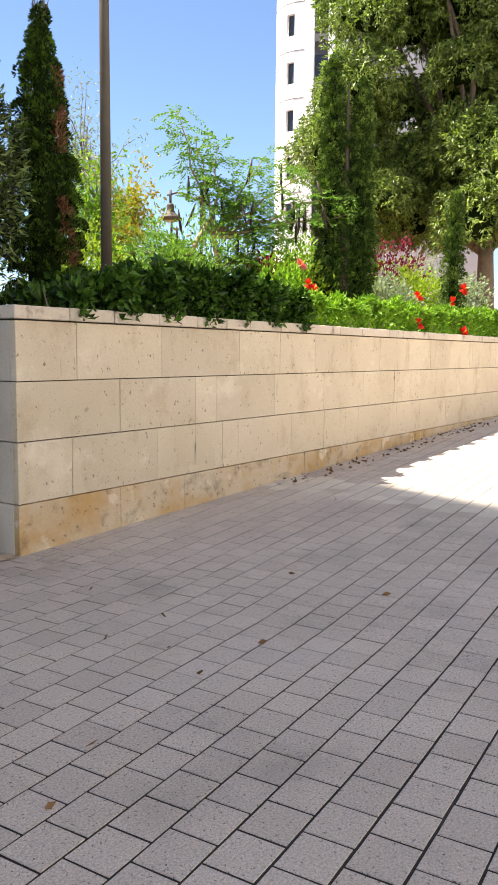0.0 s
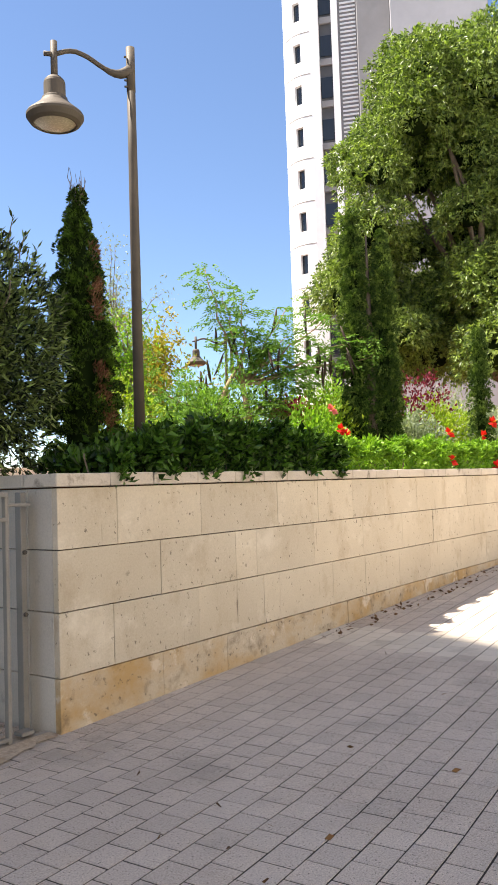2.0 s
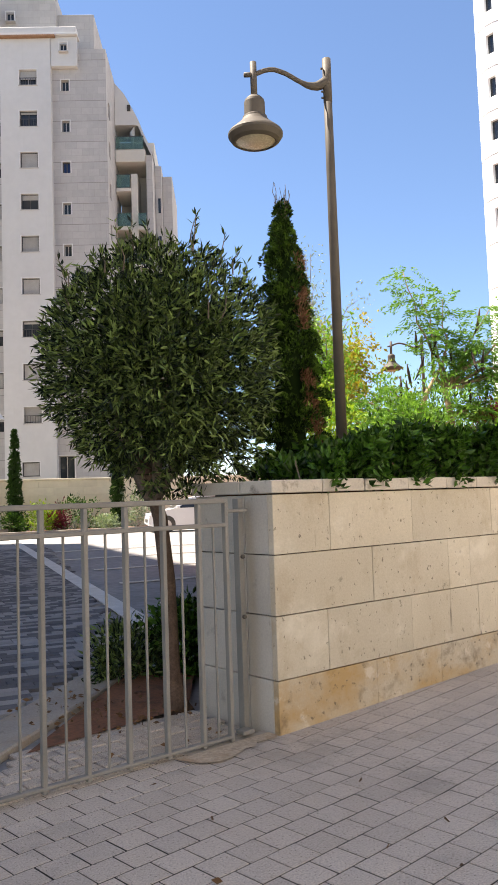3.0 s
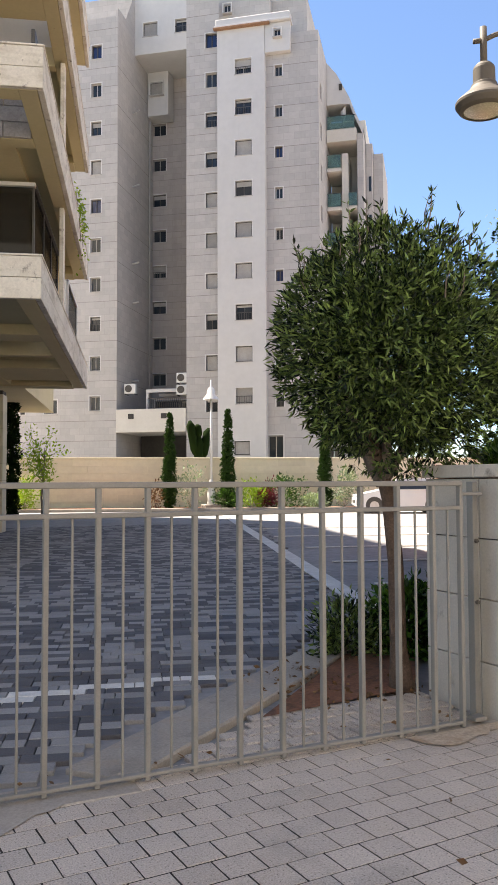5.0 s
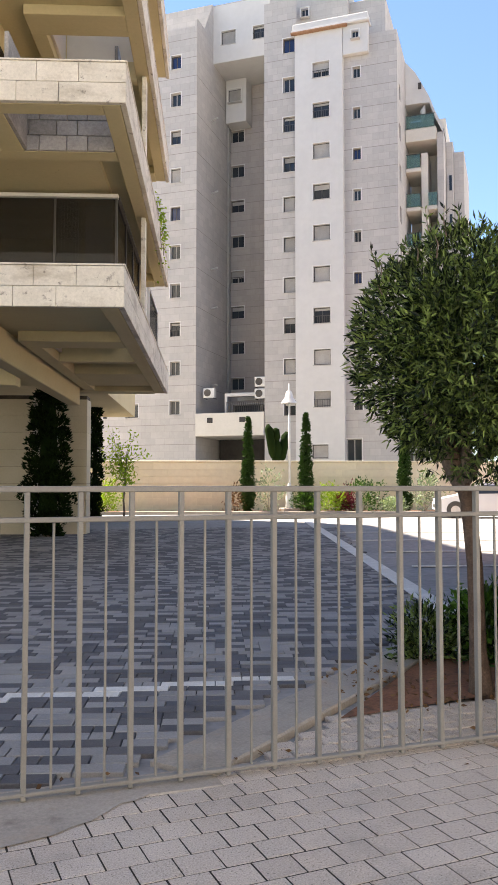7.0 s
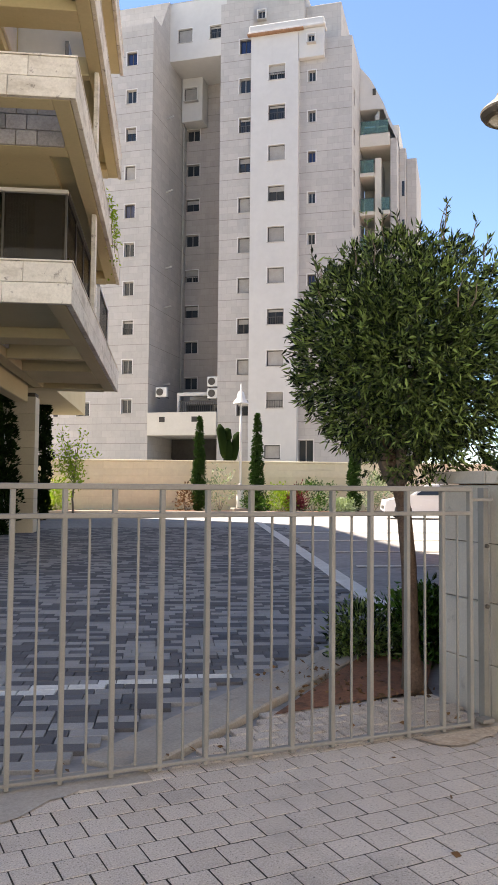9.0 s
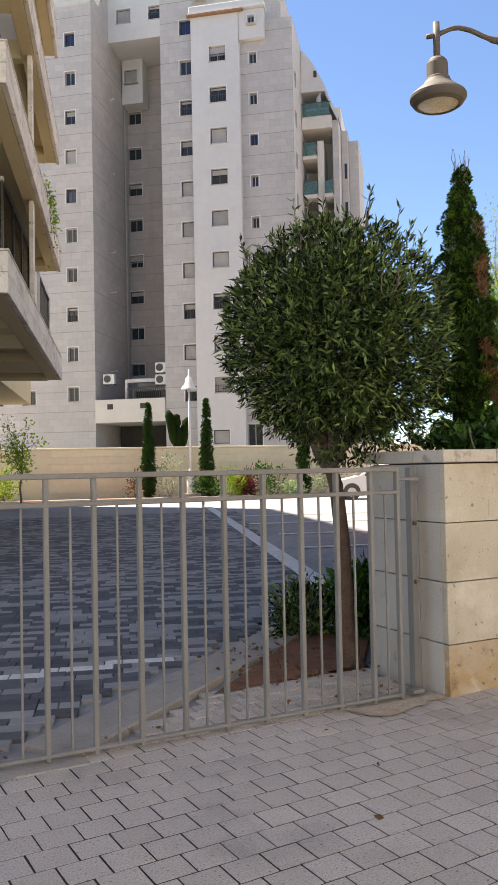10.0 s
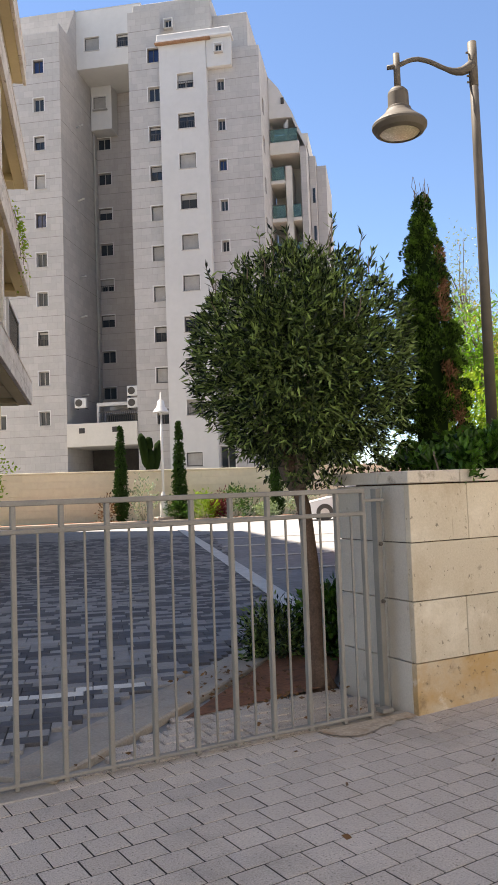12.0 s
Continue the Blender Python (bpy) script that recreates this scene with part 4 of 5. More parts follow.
for x, y, z, mt, r, nm in [(7.27, 4.35, 2.01, "petal_red", 0.070, "red"), (7.70, 4.70, 2.27, "petal_pink", 0.080, "pink"), (10.03, 4.30, 2.06, "petal_red", 0.085, "red"), (9.64, 4.12, 1.69, "petal_red", 0.100, "red"), (11.27, 4.30, 2.06, "petal_red", 0.085, "red"), (11.23, 4.10, 1.61, "petal_red", 0.100, "red"), (12.11, 4.45, 2.3, "petal_red", 0.100, "red"), (7.32, 4.30, 1.97, "petal_red", 0.060, "red")]:
    make_flower((x, y, z), M[mt], r, nm + " open flower among the hedge leaves", rs.randint(0, 999))
# ---- the white tower across the courtyard ----
def opening(parent, u0, u1, z0, z1, w, kind, depth=0.28):
    """A window in its opening: frame, pane, and a shutter let down in part."""
    t = 0.07
    fr = Geo().box(u0, u1, w + depth - 0.08, w + depth, z0, z0 + t).box(u0, u1, w + depth - 0.08, w + depth, z1 - t, z1)
    fr.box(u0, u0 + t, w + depth - 0.08, w + depth, z0 + t, z1 - t).box(u1 - t, u1, w + depth - 0.08, w + depth, z0 + t, z1 - t)
    fr.box((u0 + u1) / 2 - 0.03, (u0 + u1) / 2 + 0.03, w + depth - 0.07, w + depth - 0.002, z0 + t, z1 - t)
    win = part("window", fr, M["dark_frame"] if kind % 3 else M["shutter"], parent)
    part("pane", Geo().box(u0 + 0.01, u1 - 0.01, w + depth - 0.03, w + depth + 0.02, z0 + 0.01, z1 - 0.01), M["glass_blue"] if kind == 5 else M["glass"], win)
    drop = (0.0, 0.35, 1.0, 0.6, 0.15, 0.0, 0.97)[kind % 7]
    if drop:
        part("shutter", Geo().box(u0 + t, u1 - t, w + depth - 0.1, w + depth - 0.085, z1 - t - (z1 - z0 - 2 * t) * drop, z1 - t), M["shutter"], win, "lowered grey roller shutter")
    part("sill", Geo().box(u0 - 0.06, u1 + 0.06, w - 0.05, w + depth, z0 - 0.06, z0 - 0.004), M["tower_stone"], win)
    part("surround", Geo().box(u0 - 0.07, u0 - 0.004, w - 0.012, w + 0.1, z0, z1).box(u1 + 0.004, u1 + 0.07, w - 0.012, w + 0.1, z0, z1).box(u0 - 0.07, u1 + 0.07, w - 0.012, w + 0.1, z1 + 0.004, z1 + 0.07), M["white_frame"], win)
    if kind in (4, 6) or kind == 3:
        b = Geo()
        for k in range(7):
            x = u0 + (u1 - u0) * (k + 0.5) / 7
            b.box(x - 0.012, x + 0.012, w + 0.02, w + 0.045, z0, z0 + (z1 - z0) * 0.45)
        part("grille", b.box(u0, u1, w + 0.015, w + 0.05, z0 + (z1 - z0) * 0.45, z0 + (z1 - z0) * 0.45 + 0.04), M["dark_frame"], win)
    return win


def courses(parent, u0, u1, z0, z1, w, step=1.02, holes=()):
    """Thin joint lines let into a clad face, as fine dark fillets."""
    g = Geo()
    z = z0 + step
    while z < z1 - 0.1:
        cuts = sorted([h for h in holes if h[2] - 0.1 < z < h[3] + 0.02])
        a = u0
        for h in cuts:
            if h[0] - 0.08 > a:
                g.box(a, h[0] - 0.08, w - 0.006, w + 0.02, z, z + 0.035)
            a = max(a, h[1] + 0.08)
        if a < u1:
            g.box(a, u1, w - 0.006, w + 0.02, z, z + 0.035)
        z += step
    return tagged(part("joint_line", g, M["tower_joint"], parent), kind="stuff")


def make_tower():
    t = thing("apartment_tower", pose(26.18, 51.36, 0, 0, 0, -38), "tall pale grey stone-clad apartment tower with rows of small windows", "building")
    rnd = random.Random(12)

    def col(u0, u1, ztop, h, n, step=3.06):
        return [(u0, u1, ztop - h - k * step, ztop - k * step) for k in range(n)]

    def face(name, u0, u1, z0, z1, holes, mat, w=0.0, lines=True, kinds=None):
        ob = part(name, pierced(u0, u1, z0, z1, holes, 0.28, w), M[mat], t)
        if lines:
            courses(t, u0, u1, z0, z1, w, 1.53 if lines is True else lines, holes)
        for k, h in enumerate(holes):
            opening(t, *h, w, kinds[k % len(kinds)] if kinds else rnd.choice((0, 1, 2, 3, 4, 5, 0, 2)))
        return ob

    part("upper_wall", Geo().box(-24, -12.62, 3.3, 3.5, 37.6, 41.3), M["tower_stone"], t)
    face("wall", -24, -12.6, 0, 37.6, col(-14.8, -13.95, 35.56, 1.1, 10) + [(-18.6, -17.5, 6.75, 7.85), (-20.6, -20.2, 6.75, 7.85)], "tower_stone", kinds=[5, 0, 1, 2, 5, 0, 0, 4, 0, 0, 0, 3])
    face("wall", -7.05, -4.5, 0, 38.3, col(-5.55, -4.65, 35.3, 1.15, 10), "tower_stone", kinds=[5, 0, 4, 1, 2, 2, 2, 1, 2, 1])
    face("wall", -0.9, 3.0, 0, 34.5, col(-0.25, 0.32, 32.2, 0.85, 9) + [(-1.0 + 0.12, 0.25, 3.0, 4.8)], "tower_stone", kinds=[0, 0, 5, 0, 0, 5, 1, 2, 4, 0])
    face("white_strip", -4.5, -0.9, 0, 35.2, col(-3.15, -1.9, 32.75, 1.15, 9) + [(-3.3, -2.1, 3.4, 4.4)], "tower_white", -0.5, False, [3, 4, 2, 1, 2, 2, 4, 2, 6, 2])
    part("strip_side", Geo().face((-0.9, -0.5, 0), (-0.9, 0, 0), (-0.9, 0, 35.2), (-0.9, -0.5, 35.2)).face((-4.5, 0, 0), (-4.5, -0.5, 0), (-4.5, -0.5, 35.2), (-4.5, 0, 35.2)), M["tower_white"], t)
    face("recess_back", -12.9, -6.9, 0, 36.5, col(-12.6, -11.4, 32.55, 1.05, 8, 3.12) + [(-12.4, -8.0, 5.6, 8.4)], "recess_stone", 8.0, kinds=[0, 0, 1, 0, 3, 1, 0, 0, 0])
    part("recess_side", Geo().face((-12.6, 0, 0), (-12.6, 8, 0), (-12.6, 8, 38.3), (-12.6, 0, 38.3)).face((-12.6, 1.6, 38.3), (-12.6, 8, 38.3), (-12.6, 8, 41.4), (-12.6, 3.4, 41.4)), M["tower_stone"], t)
    part("recess_side", Geo().face((-7.05, 8, 0), (-7.05, 0, 0), (-7.05, 0, 38.3), (-7.05, 8, 38.3)), M["tower_stone"], t)
    courses(t, 0, 8, 0, 36.4, 0.0, 3.06).matrix_basis = pose(-12.6, 0, 0, 0, 0, 90)
    for z in (9.5, 15.8, 19.0, 25.3, 31.4):
        part("drain_spout", Geo().tube([(-12.55, 3.2, z), (-11.9, 2.8, z - 0.02)], 0.07, 6), M["tower_white"], t)
    part("drain_pipe", Geo().tube([(-12.48, 6.9, 7), (-12.48, 6.9, 36)], 0.07, 6), M["shutter"], t)
    part("box_bay", Geo().box(-12.55, -10.7, 6.5, 7.99, 32.6, 36.45, 0.02), M["tower_white"], t)
    opening(t, -12.25, -11.1, 34.3, 35.4, 6.2, 2)
    lg = [(-11.9, -10.65, 37.9, 39.05), (-9.15, -8.0, 37.9, 39.0)]
    face("bridge_wall", -12.6, -7.05, 36.4, 41.3, lg, "tower_white", 3.6, False, [2, 4])
    part("bridge_soffit", Geo().face((-12.6, 3.6, 36.4), (-12.6, 8, 36.4), (-7.05, 8, 36.4), (-7.05, 3.6, 36.4)), M["tower_white"], t)
    part("roof", Geo().box(-24, -12.62, 0.02, 3.4, 37.6, 37.7).box(-12.6, -7.05, 3.62, 14, 41.3, 41.4).box(-24, -12.62, 3.4, 14, 41.3, 41.4).box(-7.05, 3, 0.3, 14, 34.4, 34.49), M["tower_stone"], t)
    part("penthouse", Geo().box(-7.0, -0.8, 1.2, 10, 34.4, 39.6, 0.03), M["tower_stone"], t)
    opening(t, -4.4, -3.8, 37.3, 38.0, 0.9, 0)
    part("penthouse", Geo().box(-0.8, 1.9, 2.0, 10, 34.4, 38.4, 0.03), M["tower_stone"], t)
    part("cornice", Geo().box(-4.7, 1.1, -0.75, 0.3, 35.2, 35.35, 0.02).box(-4.65, 1.0, -0.6, 0.3, 35.36, 35.9, 0.05), M["tower_white"], t)
    part("eaves_tiles", Geo().box(-4.75, -0.5, -0.85, -0.5, 35.05, 35.19, 0.03), M["tile_roof"], t)
    part("cap_block", Geo().box(-0.89, 1.0, -0.45, -0.01, 33.0, 35.19, 0.02), M["tower_white"], t)
    opening(t, -0.2, 0.35, 34.0, 34.6, -0.72, 0)
    side = [(0.9, 1.7, z, z + 1.2) for z in (29.8, 26.8, 23.7, 20.6, 17.6)]
    sd = thing("side_wing", pose(0, 0, 0), "", "")
    sd.name, sd.parent = "side_wing", t
    for key in list(sd.keys()):
        del sd[key]
    sw = part("side_wall", pierced(0, 4.5, 0, 34.5, side, 0.25), M["tower_stone"], sd, at=pose(3.0, 0, 0, 0, 0, 90))
    for k, h in enumerate(side):
        part("side_window", Geo().box(h[0], h[1], 0.1, 0.15, h[2], h[3]), M["glass"], sw)
    wing = Geo()
    prof = [(3.02, 34.35), (3.78, 33.4), (4.2, 32.6), (4.82, 31.35), (5.23, 30.2), (5.85, 28.8)]
    for (a, za), (b, zb) in zip(prof, prof[1:]):
        wing.face((a, 4.5, min(30.9, za - 0.5)), (b, 4.5, min(30.9, zb - 0.5)), (b, 4.5, zb), (a, 4.5, za)).face((a, 4.5, za), (b, 4.5, zb), (b, 14, zb), (a, 14, za))
        wing.face((a, 4.5, min(30.9, za - 0.5)), (a, 7.5, min(30.9, za - 0.5)), (b, 7.5, min(30.9, zb - 0.5)), (b, 4.5, min(30.9, zb - 0.5)))
    part("side_return", Geo().box(2.9, 3.0, 4.5, 7.5, 0, 34.3), M["tower_stone"], t)
    part("curved_crown", wing, M["tower_white"], t)
    part("crown_vent", Geo().box(4.0, 4.25, 4.42, 4.49, 32.0, 32.5), M["dark_room"], t)
    part("wing_back", Geo().box(3.02, 5.8, 7.5, 14, 0, 30.8), M["plaster_pale"], t)
    part("wing_pier", Geo().box(4.15, 4.65, 4.6, 7.4, 0, 27.0, 0.02), M["plaster_pale"], t)
    part("wing_pier", Geo().box(5.35, 5.85, 4.6, 7.4, 0, 28.5, 0.02), M["tower_stone"], t)
    for k in range(9):
        z = 28.85 - 3.06 * k
        bal = part("balcony", Geo().box(3.02, 5.33 if k < 1 else 4.14, 4.3, 7.48, z - 1.0 if k < 1 else z - 0.3, z, 0.02), M["plaster_pale"], t)
        part("rail_glass", Geo().box(3.1, 5.2 if k < 1 else 4.1, 4.27, 4.29, z + 0.02, z + 1.0), M["glass_green"], bal, "green-tinted glass balustrade")
        part("handrail", Geo().box(3.05, 5.25 if k < 1 else 4.13, 4.25, 4.31, z + 1.01, z + 1.05), M["dark_frame"], bal)
        if k > 1:
            far = part("balcony", Geo().box(4.68, 5.33, 4.3, 7.48, z - 0.3, z, 0.02), M["plaster_pale"], t)
            part("rail_glass", Geo().box(4.7, 5.32, 4.27, 4.29, z + 0.02, z + 1.0), M["glass_green"], far, "green-tinted glass balustrade")
    part("folded_parasol", Geo().tube([(4.3, 4.9, 28.9), (4.3, 4.9, 30.4), (4.45, 4.9, 30.9)], [0.04, 0.22, 0.04], 8), M["tower_white"], t)
    part("far_wing", Geo().box(5.87, 6.4, 6.5, 14, 0, 28.4, 0.03).box(6.41, 7.2, 7.2, 14, 0, 27.8, 0.03), M["tower_stone"], t)
    for z in (24.5, 21.4, 18.3):
        part("side_window", Geo().box(6.1, 6.3, 6.44, 6.49, z, z + 1.2), M["glass"], t)
    terr = part("terrace", Geo().box(-12.58, -7.07, -0.15, 0.12, 5.2, 6.95, 0.02).box(-12.58, -7.07, 0.12, 7.95, 5.2, 5.6, 0.0), M["plaster_pale"], t, "cream terrace parapet over a dark parking entrance")
    for u in (-11.6, -9.0):
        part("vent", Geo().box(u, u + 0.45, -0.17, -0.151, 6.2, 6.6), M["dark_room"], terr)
    part("pergola", Geo().box(-10.6, -7.2, 1.0, 1.15, 8.3, 8.55, 0.01).box(-10.6, -10.4, 1.0, 1.15, 6.95, 8.3, 0.01).box(-10.6, -7.2, 4, 4.15, 8.3, 8.55).box(-10.2, -7.3, 1.2, 4, 8.56, 8.6), M["tower_white"], terr)
    rail = Geo().box(-10.2, -7.2, 0.3, 0.34, 7.75, 7.8).box(-10.2, -7.2, 0.3, 0.34, 7.0, 7.05)
    for k in range(20):
        rail.box(-10.2 + 0.15 * k, -10.17 + 0.15 * k, 0.31, 0.33, 7.05, 7.75)
    part("terrace_rail", rail, M["dark_frame"], terr)
    # dark panel painted as the shade deep in the parking entrance
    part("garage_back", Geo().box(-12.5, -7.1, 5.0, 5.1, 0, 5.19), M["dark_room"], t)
    return t


tower = make_tower()


def make_ac(at, face, label):
    a = thing("air_conditioner", pose(*at, 0, 0, face), label, "air conditioner", "air conditioners")
    part("case", Geo().box(-0.45, 0.45, -0.18, 0.18, 0, 0.75, 0.03), M["ac_unit"], a)
    part("fan_guard", Geo().lathe([(0.28, 0), (0.28, 0.03), (0.2, 0.035), (0.2, 0.01), (0.08, 0.01), (0.08, 0.03), (0, 0.03)], n=18), M["dark_frame"], a, at=pose(-0.1, -0.18, 0.38, 90))
    part("bracket", Geo().box(-0.4, -0.36, -0.15, 0.5, -0.08, 0).box(0.36, 0.4, -0.15, 0.5, -0.08, 0), M["dark_frame"], a)
    return a


TW = pose(26.18, 51.36, 0, 0, 0, -38)
for u, w, z in ((-11.7, 0.6, 8.2), (-7.5, 0.5, 8.0), (-7.5, 0.5, 8.9)):
    p = TW @ Vector((u, w, z))
    make_ac(tuple(p), -38, "off-white air conditioner on the tower wall")


# ---- the second, curved tower ----
def make_tower2():
    t = thing("curved_tower", pose(47.45, 28.66, 0, 0, 0, -66), "tall bright white tower with a curved corner and dark glazed strip", "building")
    r, cx, cy = 2.2, -0.1, 2.2
    angs = [math.radians(a) for a in (175, 195, 215, 235, 252, 270)]
    wall = Geo()
    for a, b in zip(angs, angs[1:]):
        pa, pb = (cx + r * math.cos(a), cy + r * math.sin(a)), (cx + r * math.cos(b), cy + r * math.sin(b))
        ln = math.hypot(pb[0] - pa[0], pb[1] - pa[1])
        m = pose(pa[0], pa[1], 0, 0, 0, math.degrees(math.atan2(pb[1] - pa[1], pb[0] - pa[0])))
        hs = []
        if a == angs[3]:
            off = 0.12 if a == angs[2] else 0.08
            hs = [(off - 0.04, off + 0.62, 3.05 * k + 3.9, 3.05 * k + 5.3) for k in range(15)]
        seg = part("curved_wall", pierced(0, ln, 0, 47, hs, 0.3), M["tower2_white"], t, at=m)
        for h in hs:
            part("pane", Geo().box(h[0], h[1], 0.25, 0.3, h[2], h[3]), M["glass"], seg)
        g = Geo()
        for k in range(15):
            g.box(0, ln, -0.012, 0.02, 3.05 * k + 2.9, 3.05 * k + 2.96)
        tagged(part("joint_line", g, M["tower_joint"], seg), kind="stuff")
    part("front_wall", Geo().box(-0.1, 0.55, 0, 6, 0, 48), M["tower2_white"], t)
    strip = part("glazed_strip", Geo().box(0.56, 1.5, 0.5, 6, 0, 49), M["tower2_dark"], t, "dark glazed strip with pale floor bands")
    for k in range(16):
        part("pane", Geo().box(0.6, 1.46, 0.42, 0.48, 3.05 * k + 1.2, 3.05 * k + 2.7), M["glass"], strip)
        part("floor_band", Geo().box(0.57, 1.49, 0.3, 0.49, 3.05 * k + 0.5, 3.05 * k + 0.95), M["tower2_grey"], strip)
    part("pale_fin", Geo().box(1.5, 1.95, -0.2, 6, 0, 50), M["tower2_white"], t)
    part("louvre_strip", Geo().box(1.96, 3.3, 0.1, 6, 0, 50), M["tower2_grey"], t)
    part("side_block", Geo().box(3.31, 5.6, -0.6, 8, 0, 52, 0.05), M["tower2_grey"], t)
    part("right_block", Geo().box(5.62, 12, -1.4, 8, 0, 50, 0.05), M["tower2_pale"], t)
    lou = Geo()
    for k in range(150):
        lou.box(2.1, 3.2, 0.04, 0.1, 0.3 + 0.3 * k, 0.42 + 0.3 * k)
    part("louvres", lou, M["tower2_white"], t)
    return t


make_tower2()


# ---- the house with stone balconies ----
def make_balcony_house():
    t = thing("balcony_house", pose(1.9, 12.02, 0, 0, 0, -17), "cream apartment house with deep weathered stone balconies", "building")
    LEN = 11.4
    part("body", Geo().box(-14, -0.75, 8.9, 10.8, 4.7, 17.6).box(-14, -2.4, 10.8, 26, 4.7, 17.6), M["plaster_cream"], t)
    part("body", Geo().box(-14, -2.9, 2.6, 8.88, 7.85, 17.6), M["plaster_cream"], t)
    rs = random.Random(15)
    for k in range(5):
        z = 4.15 + 3.15 * k
        # soffit panels, cross beams and the wells left open between them
        y_well = ((3.68, 5.38), (0.45, 1.85), (3.7, 5.4), (0.45, 1.85), (3.7, 5.4))[k]
        b = part("balcony", Geo().box(-9, -2.02, 0.1, LEN - 0.1, z + 0.2, z + 0.42).box(-2.02, -0.38, 0.1, y_well[0] - 0.02, z + 0.2, z + 0.42)
                 .box(-2.02, -0.38, y_well[1] + 0.02, 5.6 if k == 0 else LEN - 0.1, z + 0.2, z + 0.42), M["soffit"], t)
        if k == 0:
            part("slab", Geo().box(-2.02, -0.38, 7.3, LEN - 0.1, z + 0.2, z + 0.42), M["soffit"], b)
        part("edge_beam", Geo().box(-0.37, -0.1, 0.1, LEN - 0.1, z, z + 0.42, 0.01), M["soffit"], b)
        if k in (1, 3):
            part("edge_beam", Geo().box(-9, -0.372, 0.1, 0.45, z, z + 0.42, 0.01), M["soffit"], b)
            part("cross_beam", Geo().box(-9, -0.372, 1.87, 2.25, z + 0.002, z + 0.2, 0.01).box(-9, -0.75, 2.25, 4.3, z + 0.1, z + 0.2), M["soffit"], b)
            part("cross_beam", Geo().box(-2.35, -1.97, 0.452, 1.868, z + 0.002, z + 0.42, 0.01), M["soffit"], b)
            xs = [-1.95, -1.7, -1.22, -0.86, -0.39]
            for c in range(5):
                for i, (x0, x1) in enumerate(zip(xs, xs[1:])):
                    s = -0.18 if c % 2 and 0 < i else 0.0
                    e = -0.18 if c % 2 and i < 3 else 0.0
                    part("well_block", Geo().box(x0 + s + 0.006, x1 + e - 0.006, 1.79 + rs.uniform(0, 0.006), 1.86, z + 0.005 + 0.27 * c, z + 0.265 + 0.27 * c, 0.008), M["bare_block"], b)
            part("well_side", Geo().box(-1.968, -1.9, 0.46, 1.78, z + 0.01, z + 1.35, 0.006), M["bare_block"], b)
        else:
            part("cross_beam", Geo().box(-2.3, -0.372, y_well[0] - 0.72, y_well[0], z + 0.002, z + 0.2, 0.01), M["soffit"], b)
            part("cross_beam", Geo().box(-2.3, -2.0, y_well[0], LEN - 0.4, z + 0.004, z + 0.2, 0.01), M["soffit"], b)
            part("cross_beam", Geo().box(-2.0, -0.372, y_well[1], y_well[1] + 0.24, z + 0.002, z + 0.42, 0.01), M["soffit"], b)
            part("well_side", Geo().box(-2.0, -1.94, y_well[0] + 0.01, y_well[1] - 0.01, z + 0.2, z + 1.3, 0.006).box(-1.93, -0.4, y_well[1] + 0.05, y_well[1] + 0.12, z + 0.43, z + 1.3, 0.006), M["plaster_pale"], b)
            if k == 0:
                part("cross_beam", Geo().box(-2.0, -0.372, 7.3, 9.6, z + 0.002, z + 0.2, 0.01), M["soffit"], b)
                part("well_window", Geo().box(-1.9, -0.4, 7.32, 7.4, z + 0.43, z + 1.6), M["balcony_glass"], b, "dark window seen up through the well")
        part("end_beam", Geo().box(-3.4, -0.372, LEN - 0.75, LEN - 0.1, z - 0.02, z + 0.2, 0.01), M["soffit"], b)
        # the parapet in two courses of stone
        xs = [-9, -8.1, -7.2, -6.2, -5.4, -4.3, -3.5, -2.5, -1.66, -1.02, 0]
        for c in range(2):
            for i, (x0, x1) in enumerate(zip(xs, xs[1:])):
                s = 0.3 if c and i else 0.0
                e = 0.3 if c and i < len(xs) - 2 else 0.0
                part("parapet_stone", Geo().box(x0 + s + 0.003, x1 + e - 0.003, rs.uniform(0, 0.006), 0.09, z + 0.315 * c + 0.003, z + 0.315 * (c + 1) - 0.003, 0.006), M["parapet"], b)
            for i in range(12):
                y0, y1 = 0.095 + i * (LEN - 0.1) / 12, 0.095 + (i + 1) * (LEN - 0.1) / 12
                part("parapet_stone", Geo().box(-0.09, 0, y0 + 0.003, y1 - 0.003, z + 0.315 * c + 0.003, z + 0.315 * (c + 1) - 0.003, 0.006), M["parapet"], b)
        part("parapet_cap", Geo().box(-9, 0.015, -0.015, 0.11, z + 0.632, z + 0.66, 0.006).box(-0.11, 0.015, 0.11, LEN, z + 0.632, z + 0.66, 0.006), M["parapet"], b)
        part("parapet_core", Geo().box(-9, -0.1, 0.092, 0.13, z + 0.43, z + 0.63).box(-0.14, -0.092, 0.13, LEN, z + 0.43, z + 0.63), M["parapet"], b)
        if k:
            part("side_rail", Geo().box(-0.2, -0.145, 0.2, 9.5, z + 0.5, z + 1.0, 0.005), M["dark_frame"], b, "dark metal balcony rail")
        part("corner_post", Geo().box(-0.24, -0.145, 5.2, 5.5, z + 0.43, z + 3.14, 0.01), M["parapet"], b)
        gz0, gz1 = z + 0.43, z + 3.2
        if k == 0:
            # glazed room: front panes, return panes, head trim, lattice and back wall
            for x0, x1 in ((-6.2, -4.6), (-4.6, -3.1), (-3.1, -1.85), (-1.85, -0.62)):
                part("balcony_pane", Geo().box(x0 + 0.02, x1 - 0.02, 4.0, 4.012, gz0, gz1), M["balcony_glass"], b)
